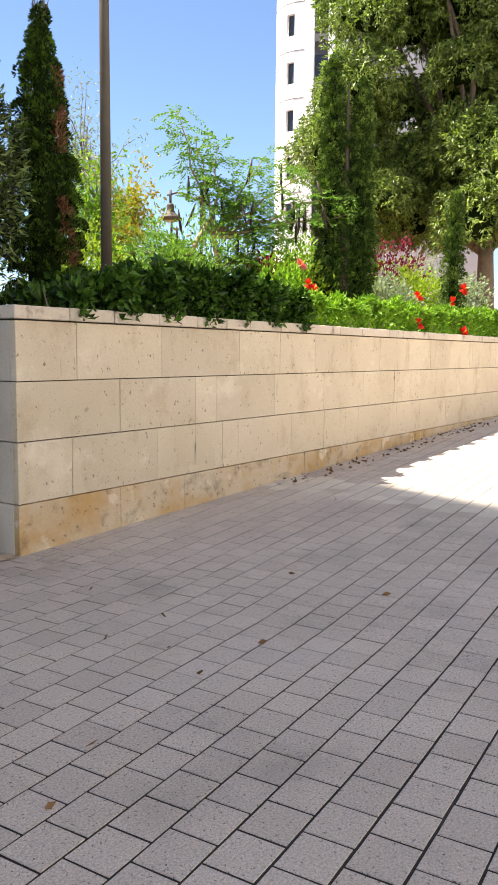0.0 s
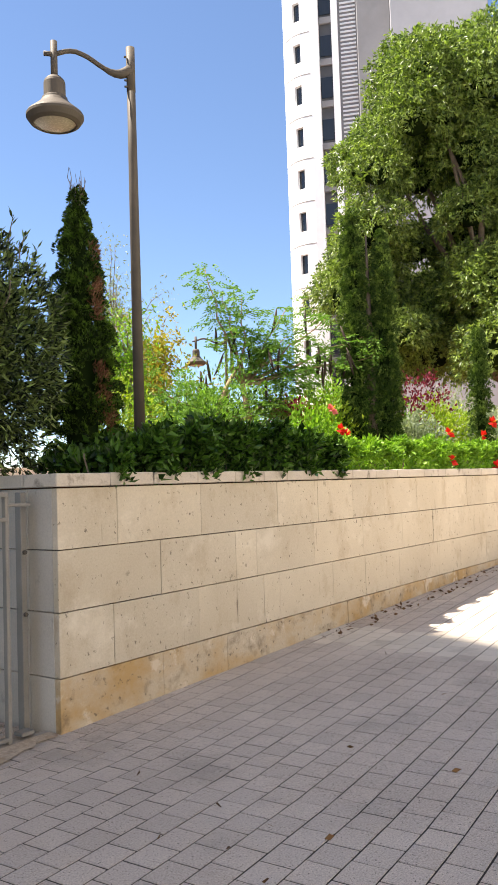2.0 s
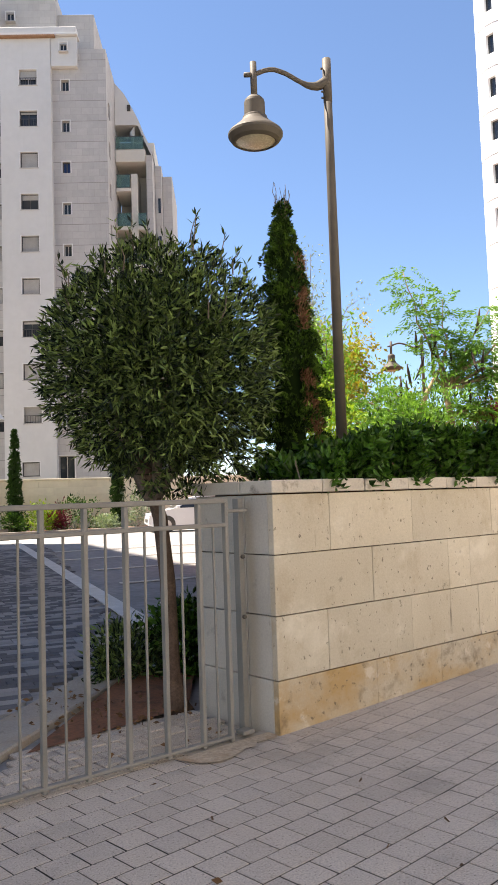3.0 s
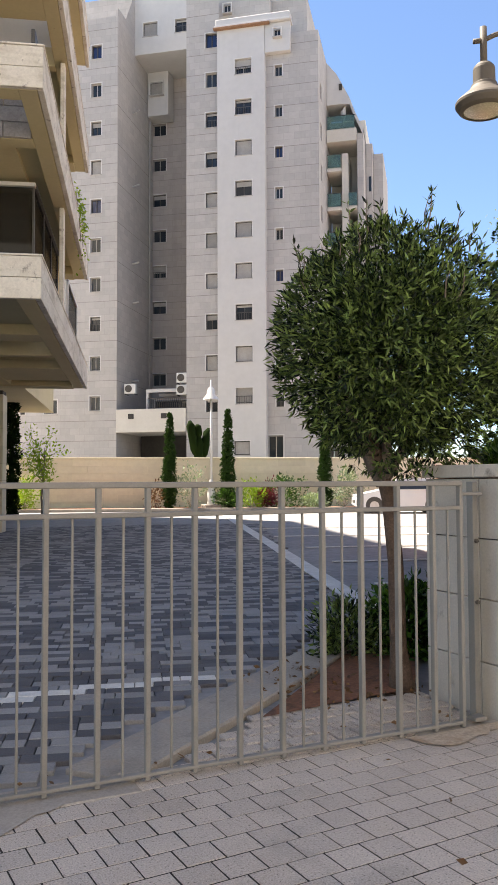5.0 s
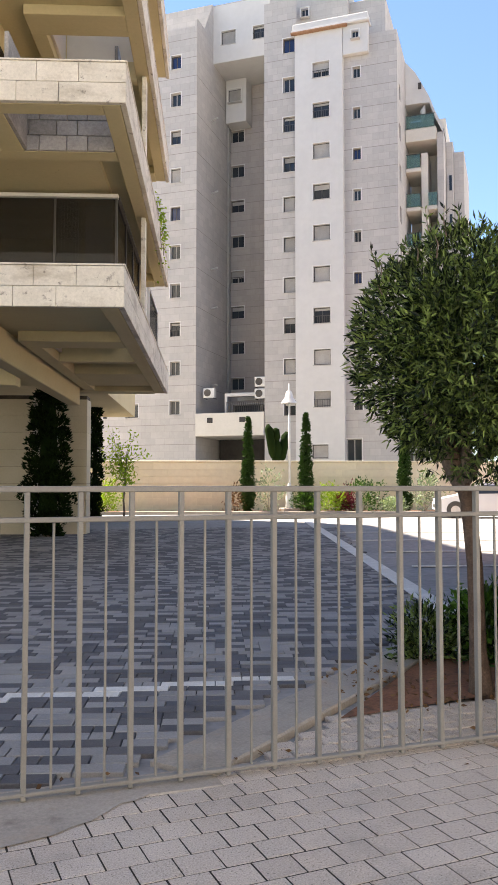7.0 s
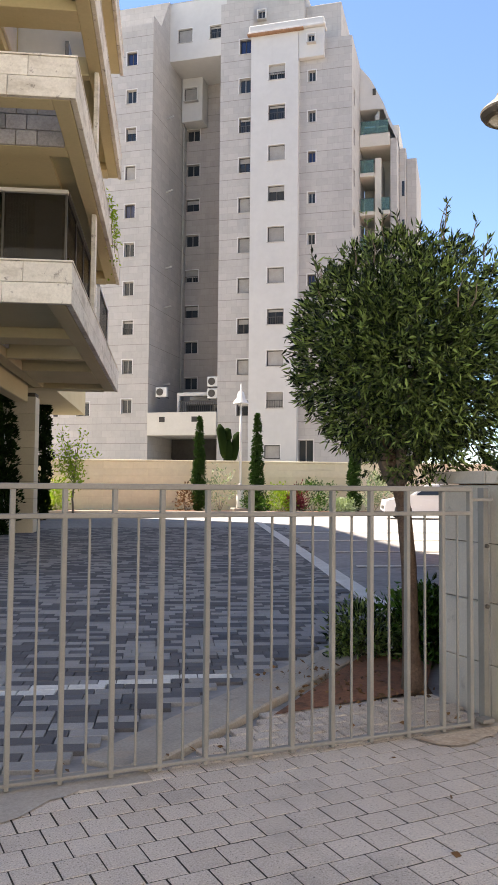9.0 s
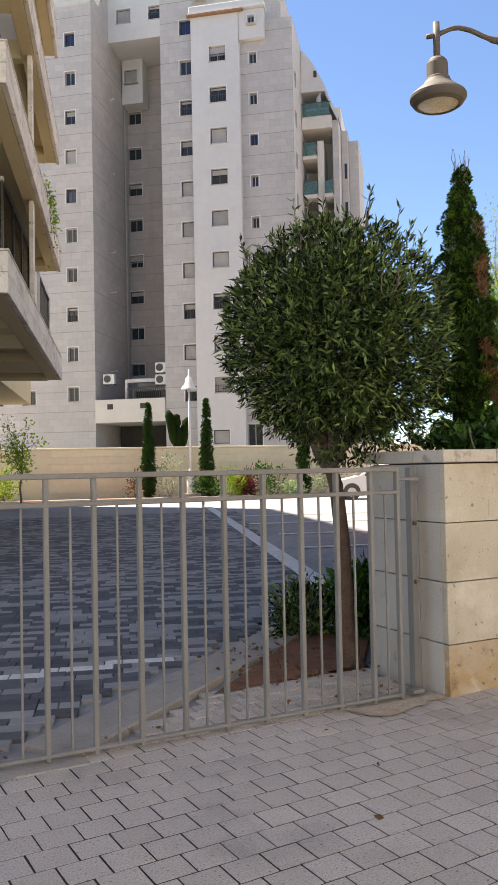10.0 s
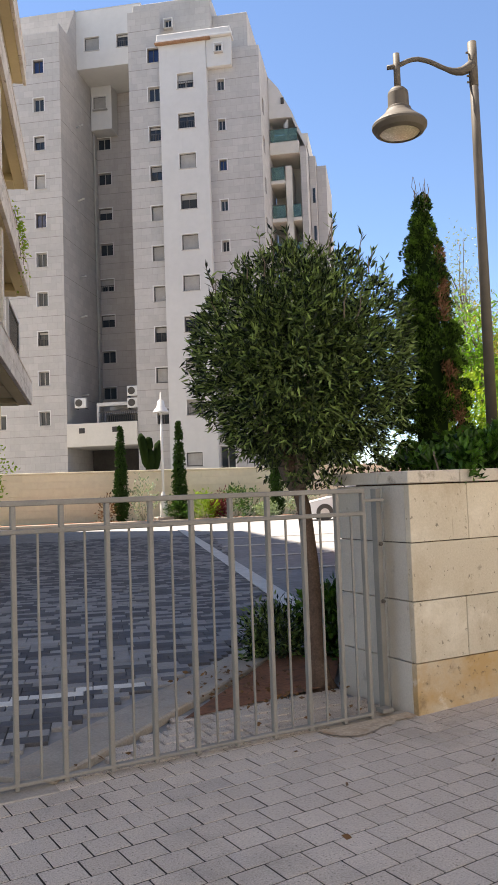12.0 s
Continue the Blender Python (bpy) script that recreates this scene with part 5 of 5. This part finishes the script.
                part("glazing_bar", Geo().box(x1 - 0.02, x1 + 0.02, 3.97, 4.04, gz0, gz1), M["dark_frame"], b)
            part("glazing_head", Geo().box(-6.2, -0.58, 3.9, 4.05, gz1 - 0.1, gz1 - 0.03), M["white_frame"], b, "white glazing head trim")
            for i in range(3):
                part("balcony_pane", Geo().box(-0.62, -0.608, 4.06 + i * 1.55, 5.57 + i * 1.55, gz0, gz1), M["balcony_glass"], b)
                part("glazing_bar", Geo().box(-0.65, -0.59, 5.57 + i * 1.55, 5.61 + i * 1.55, gz0, gz1), M["dark_frame"], b)
            part("glazing_head", Geo().box(-0.7, -0.56, 4.06, 8.8, gz1 - 0.1, gz1 - 0.03), M["dark_frame"], b)
            lat = Geo()
            for i in range(8):
                lat.box(-1.82 + 0.057 * i, -1.795 + 0.057 * i, 4.1, 4.12, gz0 + 0.9, gz1 - 0.12)
            for i in range(22):
                lat.box(-1.82, -1.395, 4.122, 4.135, gz0 + 0.9 + 0.08 * i, gz0 + 0.935 + 0.08 * i)
            part("lattice_screen", lat, M["shutter"], b, "perforated screen behind the glass")
            # pale panel added where the glass mirrors a bright facade
            part("reflection_panel", Geo().box(-1.3, -0.75, 4.35, 4.37, gz0, gz1 - 0.1, 0.005), M["plaster_pale"], b, "pale panel behind the glass standing in for a reflection")
            part("back_wall", Geo().box(-9, -0.7, 7.0, 7.1, gz0, gz1), M["plaster_cream"], b)
            part("side_glazing", Geo().box(-0.14, -0.12, 6.0, 8.6, z + 0.66, z + 1.75), M["balcony_glass"], b)
            part("side_glazing_frame", Geo().box(-0.16, -0.1, 5.95, 6.0, z + 0.66, z + 1.8).box(-0.16, -0.1, 8.6, 8.65, z + 0.66, z + 1.8).box(-0.16, -0.1, 5.95, 8.65, z + 1.75, z + 1.8), M["white_frame"], b)
        else:
            for i in range(3):
                part("balcony_pane", Geo().box(-2.88, -2.86, 2.7 + i * 1.5, 4.1 + i * 1.5, gz0, gz1 - 0.4), M["balcony_glass"], b)
                part("glazing_bar", Geo().box(-2.89, -2.84, 4.1 + i * 1.5, 4.18 + i * 1.5, gz0, gz1 - 0.4), M["dark_frame"], b)
            part("window", Geo().box(-1.9, -0.9, 8.84, 8.89, gz0 + 0.5, gz0 + 1.9), M["glass"], b)
    part("pillar", Geo().box(-5.4, -4.6, 25.0, 25.7, 0, 4.2, 0.02), M["parapet"], t)
    part("ground_beam", Geo().box(-2.75, -2.42, 0.4, 10.6, 3.72, 4.3, 0.02), M["soffit"], t)
    part("ground_beam", Geo().box(-9, -2.76, 4.75, 5.15, 3.55, 4.3, 0.02), M["soffit"], t)
    part("ground_beam", Geo().box(-4.03, -2.8, 12.9, 13.2, 3.2, 4.2, 0.02), M["parapet"], t)
    gw = part("ground_wall", Geo().box(-14, -4.06, 12.43, 12.8, 0, 4.2), M["grout"], t)
    for r in range(8):
        for i in range(9):
            part("clad_stone", Geo().box(-14 + 1.1 * i - (0.0 if r % 2 or not i else 0.5) + 0.004, -14 + 1.1 * (i + 1) - (0.0 if r % 2 or i == 8 else 0.5) - 0.004, 12.36, 12.43, 0.51 * r + 0.003, 0.51 * (r + 1) - 0.003, 0.005), M["wall_clad"], gw)
    part("corner_strip", Geo().box(-4.1, -4.0, 12.3, 12.8, 0, 4.2, 0.01), M["parapet"], t)
    pl = part("clad_pillar", Geo().box(-3.26, -2.52, 12.46, 13.1, 0, 4.2), M["grout"], t)
    for r in range(8):
        part("clad_stone", Geo().box(-3.3, -2.49, 12.4, 13.12, 0.51 * r + 0.003, 0.51 * (r + 1) - 0.003, 0.005), M["wall_clad"], pl)
    part("ground_wall", Geo().box(-14, -5.0, 25.3, 25.9, 0, 3.6), M["parapet"], t)
    part("roof", Geo().box(-14, -0.75, 2.6, 11.3, 17.61, 18.9).box(-14, -2.4, 11.3, 26, 17.61, 18.9), M["parapet"], t)
    # unseen tall mass added to throw shade over the pavement and yard
    part("upper_block", Geo().box(-30, -8, -7, 30, 7, 35.4), M["parapet"], t)
    return t


house = make_balcony_house()
H = pose(1.9, 12.02, 0, 0, 0, -17)
rng = np.random.default_rng(77)
iv = thing("trailing_ivy", H @ pose(-0.04, 8.2, 8.36), "green ivy trailing over a balcony parapet", "plant")
f = np.stack([rng.normal(0.04, 0.05, 220), rng.normal(0, 0.8, 220), -rng.exponential(0.3, 220)], 1)
part("leaves", Geo().leaves(f, np.repeat([[0.5, 0, -0.4]], 220, 0), 0.09, 0.06, 0.1), M["lf_lime"], iv)
part("stems", Geo().tube([(0, -1, 0), (0.05, -0.5, -0.6), (0.05, 0, -0.9)], 0.008, 5).tube([(0, 1, 0), (0.05, 0.7, -0.6), (0.05, 0.8, -0.8)], 0.008, 5), M["bark"], iv)
tc = thing("plastic_chair", H @ pose(-2.5, 4.6, 4.58), "white plastic chair behind the balcony glass", "chair")
part("seat", Geo().box(-0.22, 0.22, -0.22, 0.22, 0.4, 0.44, 0.015), M["ac_unit"], tc)
part("backrest", Geo().box(-0.22, 0.22, 0.2, 0.24, 0.45, 0.9, 0.015), M["ac_unit"], tc)
for x in (-0.19, 0.19):
    for y in (-0.19, 0.19):
        part("leg", Geo().box(x - 0.02, x + 0.02, y - 0.02, y + 0.02, 0, 0.4), M["ac_unit"], tc)

# ---- the yellow boundary wall and its planting ----
bw = thing("boundary_wall", pose(-6, 47.6, 0, 0, 0, -16.5), "pale yellow block boundary wall with a flat cap", "wall", "", "structure")
part("footing", Geo().box(0, 48, 0.02, 0.25, -0.1, 2.72), M["wall_yellow"], bw)
rs = random.Random(5)
block = Geo().box(0.008, 1.592, 0, 0.02, 0.006, 0.384, 0.006).mesh("block", M["wall_yellow"])
for r in range(7):
    for i in range(30):
        if 8 <= i * 1.6 <= 40:
            part("block", block, None, bw, at=pose(i * 1.6 + (0.8 if r % 2 else 0), rs.uniform(-0.004, 0.004), 0.389 * r))
part("cap", Geo().box(0, 48, -0.08, 0.33, 2.73, 2.82, 0.01), M["wall_yellow"], bw)
setting("bed_kerb", Geo().box(-0.1, 0.1, -14, 16, -0.05, 0.14, 0.02), M["concrete"], "pale kerb along the planting bed").matrix_basis = pose(15.3, 38.1, 0, 0, 0, 73.5)
setting("planting_bed", Geo().box(-15, 15, 0.1, 2.5, -0.05, 0.1), M["soil"], "brown soil of the planting bed").matrix_basis = pose(15.3, 38.1, 0, 0, 0, -16.5)
cyp_lab = "slim dark green cypress in front of the yellow wall"
for (x, y), h, r, s in [((13.62, 39.6), 4.85, 0.27, 61), ((16.6, 38.85), 5.15, 0.27, 62), ((21.6, 37.3), 4.2, 0.28, 63)]:
    make_cypress((x, y, 0.1), h, r, M["lf_cypress3"], cyp_lab, 9000, 0.12, s, peak=0.8, tufts=460, puff=0.07)
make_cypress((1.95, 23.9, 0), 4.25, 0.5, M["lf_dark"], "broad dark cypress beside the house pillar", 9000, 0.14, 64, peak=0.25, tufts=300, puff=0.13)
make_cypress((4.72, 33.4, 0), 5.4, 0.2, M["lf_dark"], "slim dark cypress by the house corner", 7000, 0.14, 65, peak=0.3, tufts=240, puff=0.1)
for k, (x, y, rx, rz, mt, lb) in enumerate([(17.8, 38.5, 0.75, 1.1, "lf_lime", "trimmed shrub with yellow tops by the wall"), (19.5, 38.0, 0.95, 1.5, "lf_hedge", "broad green shrub by the wall"), (18.6, 38.2, 0.4, 1.0, "lf_maroon", "maroon shrub by the wall"),
                                            (13.0, 39.9, 0.4, 1.1, "lf_dry", "thin dry shrub by the wall"), (20.8, 37.2, 0.6, 0.5, "lf_silver", "low green shrub by the wall"), (22.6, 37.0, 1.0, 1.7, "lf_silver", "pale green shrub by the wall"),
                                            (14.7, 39.3, 0.7, 2.0, "lf_silver", "rose bush with pale blossoms by the wall"), (6.6, 41.6, 0.7, 1.4, "lf_lime", "bright yellow-green palm-like shrub"), (16.3, 38.5, 0.5, 1.0, "lf_hedge", "dark green shrub by the lamp foot")]):
    make_shrub("wall_shrub", (x, y, 0.1), (rx, rx, rz * 0.6), M[mt], lb, 45, 20 if k not in (3, 6) else 7, 0.14, (0.18, 0.08), 200 + k)
make_sparse_tree((6.4, 36, 0), 4.3, 0.7, M["lf_lime"], "small bright green tree by the yellow wall", 66, 16, 40, (0.2, 0.09))
ca = thing("cactus", pose(16.2, 42.0, 0), "tall dark branched cactus behind the yellow wall", "cactus")
for a, b, r in (((0, 0, 0), (0, 0, 4.2), 0.28), ((-0.2, 0, 3.0), (-0.55, 0, 4.9), 0.24), ((0.2, 0, 2.8), (0.6, 0, 4.5), 0.26), ((0, 0, 4.0), (-0.1, 0, 4.7), 0.22)):
    v = Vector(b) - Vector(a)
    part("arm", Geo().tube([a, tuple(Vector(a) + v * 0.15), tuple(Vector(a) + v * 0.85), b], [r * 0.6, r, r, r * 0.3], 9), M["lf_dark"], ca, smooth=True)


# ---- the parked car ----
def make_car():
    c = thing("car", pose(20.2, 32.3, 0, 0, 0, -26) @ Matrix.Scale(1.08, 4), "white hatchback parked in the sunny courtyard", "car")
    prof = [(0.0, 0.35), (0.02, 0.62), (0.12, 0.78), (0.9, 0.95), (1.05, 0.98), (1.75, 1.42), (2.4, 1.5), (3.3, 1.46), (3.95, 1.1), (4.1, 0.95), (4.15, 0.4), (4.0, 0.25), (0.15, 0.25)]
    g = Geo()
    n = len(prof)
    for y, s in ((-0.85, -1), (0.85, 1)):
        g.f.append(tuple(range(len(g.v), len(g.v) + n)) if s > 0 else tuple(reversed(range(len(g.v), len(g.v) + n))))
        g.v += [(x, y * (0.86 if z > 1.2 else 1.0), z) for x, z in prof]
    for i in range(n):
        j = (i + 1) % n
        g.f.append((i, j, n + j, n + i))
    part("body", g, M["car_white"], c)
    for y in (-0.862, 0.862):
        part("side_window", Geo().face((1.25, y, 1.0), (3.5, y, 1.03), (3.2, y * 0.9, 1.36), (1.85, y * 0.9, 1.36)), M["glass"], c)
    part("windscreen", Geo().face((1.08, -0.75, 1.02), (1.08, 0.75, 1.02), (1.7, 0.65, 1.415), (1.7, -0.65, 1.415)), M["glass"], c)
    for x in (0.78, 3.3):
        for y in (-0.86, 0.7):
            w = part("wheel", Geo().tube([(x, y, 0.31), (x, y + 0.16, 0.31)], 0.31, 20), M["tyre"], c)
            part("rim", Geo().tube([(x, y - 0.01, 0.31), (x, y + 0.17, 0.31)], 0.2, 14), M["rim"], w)
            part("arch", Geo().tube([(x, y - 0.004, 0.33), (x, y + 0.162, 0.33)], 0.37, 20), M["dark_frame"], c)
    for y in (-0.8, 0.45):
        part("headlight", Geo().box(0.03, 0.3, y, y + 0.35, 0.66, 0.8, 0.03), M["headlight"], c)
    for y in (-0.95, 0.87):
        part("mirror", Geo().box(1.2, 1.35, y, y + 0.1, 0.98, 1.12, 0.03), M["car_white"], c)
    part("grille", Geo().box(-0.01, 0.05, -0.4, 0.4, 0.42, 0.55, 0.01), M["dark_frame"], c)
    return c


make_car()


# ---- unseen block added behind the camera to bounce warm sunlight ----
fb = thing("bounce_block", pose(0, 0, 0), "plain unseen block added across the street to bounce sunlight", "building")
part("body", Geo().box(-34, 40, -26, -13, -0.05, 21, 0.1), M["tower_white"], fb)
part("roof_edge", Geo().box(-34.2, 40.2, -26.2, -12.8, 21, 21.4, 0.05), M["parapet"], fb)
# ---- details on the ground ----
setting("soil_bed", Geo().face((1.95, 4.84, 0.012), (3.22, 4.98, 0.02), (4.25, 6.3, 0.03), (3.55, 6.3, 0.02)), M["soil"], "red-brown soil around the tree foot")
KA, KB = np.array([0.92, 4.16]), np.array([3.52, 6.25])
kd = (KB - KA) / np.linalg.norm(KB - KA)
kn = np.array([-kd[1], kd[0]])
g = Geo().box(0, float(np.linalg.norm(KB - KA)), 0, 0.11, -0.05, 0.035, 0.012)
setting("yard_kerb", g, M["concrete"], "low concrete kerb along the planted corner").matrix_basis = pose(KA[0], KA[1], 0, 0, 0, math.degrees(math.atan2(kd[1], kd[0])))
setting("yard_apron", Geo().box(0, 3.4, 0.115, 0.42, -0.05, 0.012, 0.004), M["concrete"], "smooth concrete drain strip").matrix_basis = pose(KA[0], KA[1], 0, 0, 0, math.degrees(math.atan2(kd[1], kd[0])))


def on_yard(x, y):
    q = np.array([x, y]) - KA
    return q @ kn > 0.42 + 0.1 and y > 4.42


# lines painted in the courtyard
for a, b, w in (((5.0, 8.2), (9.4, 20.5), 0.28), ((9.4, 20.5), (13.5, 32), 0.28), ((6.3, 10.0), (12, 8.6), 0.12), ((7.4, 13.0), (14, 11.3), 0.12), ((8.5, 16.0), (16, 14), 0.12), ((9.5, 19.5), (18, 17.2), 0.12), ((10.5, 23), (20, 20.4), 0.12)):
    d = np.array(b) - np.array(a)
    setting("painted_line", Geo().box(0, float(np.linalg.norm(d)), -w / 2, w / 2, -0.01, 0.0045), M["paint_and_sun"], "worn white line painted on the courtyard").matrix_basis = pose(a[0], a[1], 0.006, 0, 0, math.degrees(math.atan2(d[1], d[0])))

# courtyard blocks in two greys, with a streak of sunlight painted across them
rb = random.Random(21)
blocks = {}
for key in ("yard_light", "yard_dark", "paint_and_sun"):
    for nm, sx in (("l", 0.131), ("s", 0.064)):
        blocks[key, nm] = Geo().box(-sx, sx, -0.064, 0.064, -0.04, 0.006, 0.004).mesh("block", M[key])
lit, drk, sun_streak, count = Geo(), Geo(), Geo(), 0
ty = radians(-17)
uu, ww = np.array([math.cos(ty), math.sin(ty)]), np.array([-math.sin(ty), math.cos(ty)])
for j in range(-18, 170):
    x = -14.0 + (0.135 if j % 2 else 0.0) + rb.choice((0, 0.0675))
    while x < 15:
        ln = rb.choice((0.27, 0.27, 0.135))
        p = np.array([1.0, 5.0]) + uu * (x + ln / 2) + ww * (0.135 * j)
        dark = rb.random() < 0.55
        if on_yard(*p) and p[1] < 27 and -4 < p[0] < 1.2 + 0.42 * p[1]:
            # whitened blocks near y 6 stand in for a narrow streak of sun
            kind = "paint_and_sun" if abs(p[1] - 6.05 + 0.03 * p[0]) < 0.075 and p[0] < 2.4 and rb.random() < 0.85 else "yard_dark" if dark else "yard_light"
            if 4.4 < p[1] < 6.4 and 0.0 < p[0] < 3 and count < 290:
                part("block", blocks[kind, "l" if ln > 0.2 else "s"], None, yard, at=pose(p[0], p[1], rb.uniform(-0.002, 0.002), 0, 0, -17))
                count += 1
            else:
                q = {"paint_and_sun": sun_streak, "yard_dark": drk, "yard_light": lit}[kind]
                c0, h = p, ln / 2 - 0.004
                z = 0.006 + rb.uniform(-0.002, 0.002)
                cs = [c0 + uu * sx * h + ww * sy * 0.064 for sx, sy in ((-1, -1), (1, -1), (1, 1), (-1, 1))]
                n = len(q.v)
                q.v += [(a[0], a[1], z) for a in cs] + [(a[0], a[1], -0.02) for a in cs]
                q.f += [(n, n + 1, n + 2, n + 3), (n, n + 4, n + 5, n + 1), (n + 1, n + 5, n + 6, n + 2), (n + 3, n + 2, n + 6, n + 7), (n, n + 3, n + 7, n + 4)]
        x += ln
for q, key in ((lit, "yard_light"), (drk, "yard_dark"), (sun_streak, "paint_and_sun")):
    tagged(part("further_blocks", q, M[key], yard), "", "", "", "stuff")

# street pavers, laid in rows a little askew to the wall
PX, PY, SKEW = 0.1725, 0.159, radians(4.1)
CU, SU = math.cos(SKEW), math.sin(SKEW)
U0, V0 = CU * 1.59 + SU * 1.551, -SU * 1.59 + CU * 1.551
paver = Geo().box(-PX / 2 + 0.004, PX / 2 - 0.004, -PY / 2 + 0.0037, PY / 2 - 0.0037, -0.05, 0.0, 0.0018).mesh("paver", M["paver"])
rp = random.Random(33)
cold, warm, count = Geo(), Geo(), 0


def lay(geo, x, y, turn, hx, hy, lift):
    """One paver with a chamfered top, following the slope of the ground."""
    n, c, s = len(geo.v), math.cos(turn), math.sin(turn)
    for inset, dz in ((0.0018, 0.0), (0.0, -0.0018), (0.0, -0.04)):
        for a, b in ((-1, -1), (1, -1), (1, 1), (-1, 1)):
            px, py = a * (hx - inset), b * (hy - inset)
            wx, wy = x + c * px - s * py, y + s * px + c * py
            geo.v.append((wx, wy, ground_z(wx) + lift + dz))
    geo.f.append((n, n + 1, n + 2, n + 3))
    for k in (0, 4):
        for i in range(4):
            j = (i + 1) % 4
            geo.f.append((n + k + i, n + k + 4 + i, n + k + 4 + j, n + k + j))


for j in range(-34, 22):
    v = V0 + PY * (j + 0.5)
    shift = PX * (0.5 if j % 2 else 0.0) + rp.uniform(-0.012, 0.012)
    for i in range(-86, 140):
        u = U0 + PX * (i + 0.5) + shift
        x, y = CU * u - SU * v, SU * u + CU * v
        if x < -12 or x > 24 or y < -1.12 or y > (4.27 if 0.95 < x < 3.1 else 4.2):
            continue
        lift = rp.uniform(-0.0003, 0.0012)
        if 0.9 < x < 4.6 and 1.3 < y < 2.7 and count < 300:
            part("paver", paver, None, pavement, at=pose(x, y, ground_z(x) + lift, rp.uniform(-0.4, 0.4), rp.uniform(-0.4, 0.4) - (1.9 if x > 3.2 else 0), math.degrees(SKEW) + rp.uniform(-0.5, 0.5)))
            count += 1
        else:
            lay(warm if 5.95 < x < 6.64 else cold, x, y, SKEW + rp.uniform(-0.008, 0.008), PX / 2 - rp.uniform(0.003, 0.0052), PY / 2 - rp.uniform(0.003, 0.0056), lift)
tagged(part("further_pavers", cold, M["paver"], pavement), "", "", "", "stuff")
tagged(part("band_pavers", warm, M["paver_warm"], pavement), "", "", "", "stuff")

# small pavers between the gate and the soil
small = Geo()
for j in range(8):
    for i in range(20):
        x, y = 0.98 + 0.15 * i + (0.07 if j % 2 else 0), 4.24 + 0.125 * j
        q = np.array([x, y]) - KA
        if q @ kn < -0.06 and x < 3.16 and y < 4.93:
            small.box(x - 0.07, x + 0.07, y - 0.057, y + 0.057, -0.05, 0.008 + rp.uniform(-0.003, 0.003), 0.006)
part("inner_pavers", small, M["paver"], pavement)

# fallen leaves
lv = thing("fallen_leaves", pose(0, 0, 0), "dry brown leaves scattered on the paving", "leaves", "", "stuff")
rng = np.random.default_rng(8)
pts = [(rng.uniform(0.4, 6), rng.uniform(1.2, 3.9)) for k in range(26)] + [(rng.uniform(6, 12), rng.uniform(3.75, 4.02)) for k in range(160)] + [(rng.uniform(0, 3), rng.uniform(4.2, 4.4)) for k in range(22)] + [(rng.uniform(2.2, 3.3), rng.uniform(4.7, 6)) for k in range(140)]
f = np.array([(x, y, ground_z(x) + (0.012 if y < 4.1 else 0.034)) for x, y in pts])
w = np.stack([rng.normal(0, 1, len(f)), rng.normal(0, 1, len(f)), np.full(len(f), 0.12)], 1)
part("leaf_litter", Geo().leaves(f, w, 0.05, 0.025, 0, 0.1, 0.05), M["lf_dry"], lv)
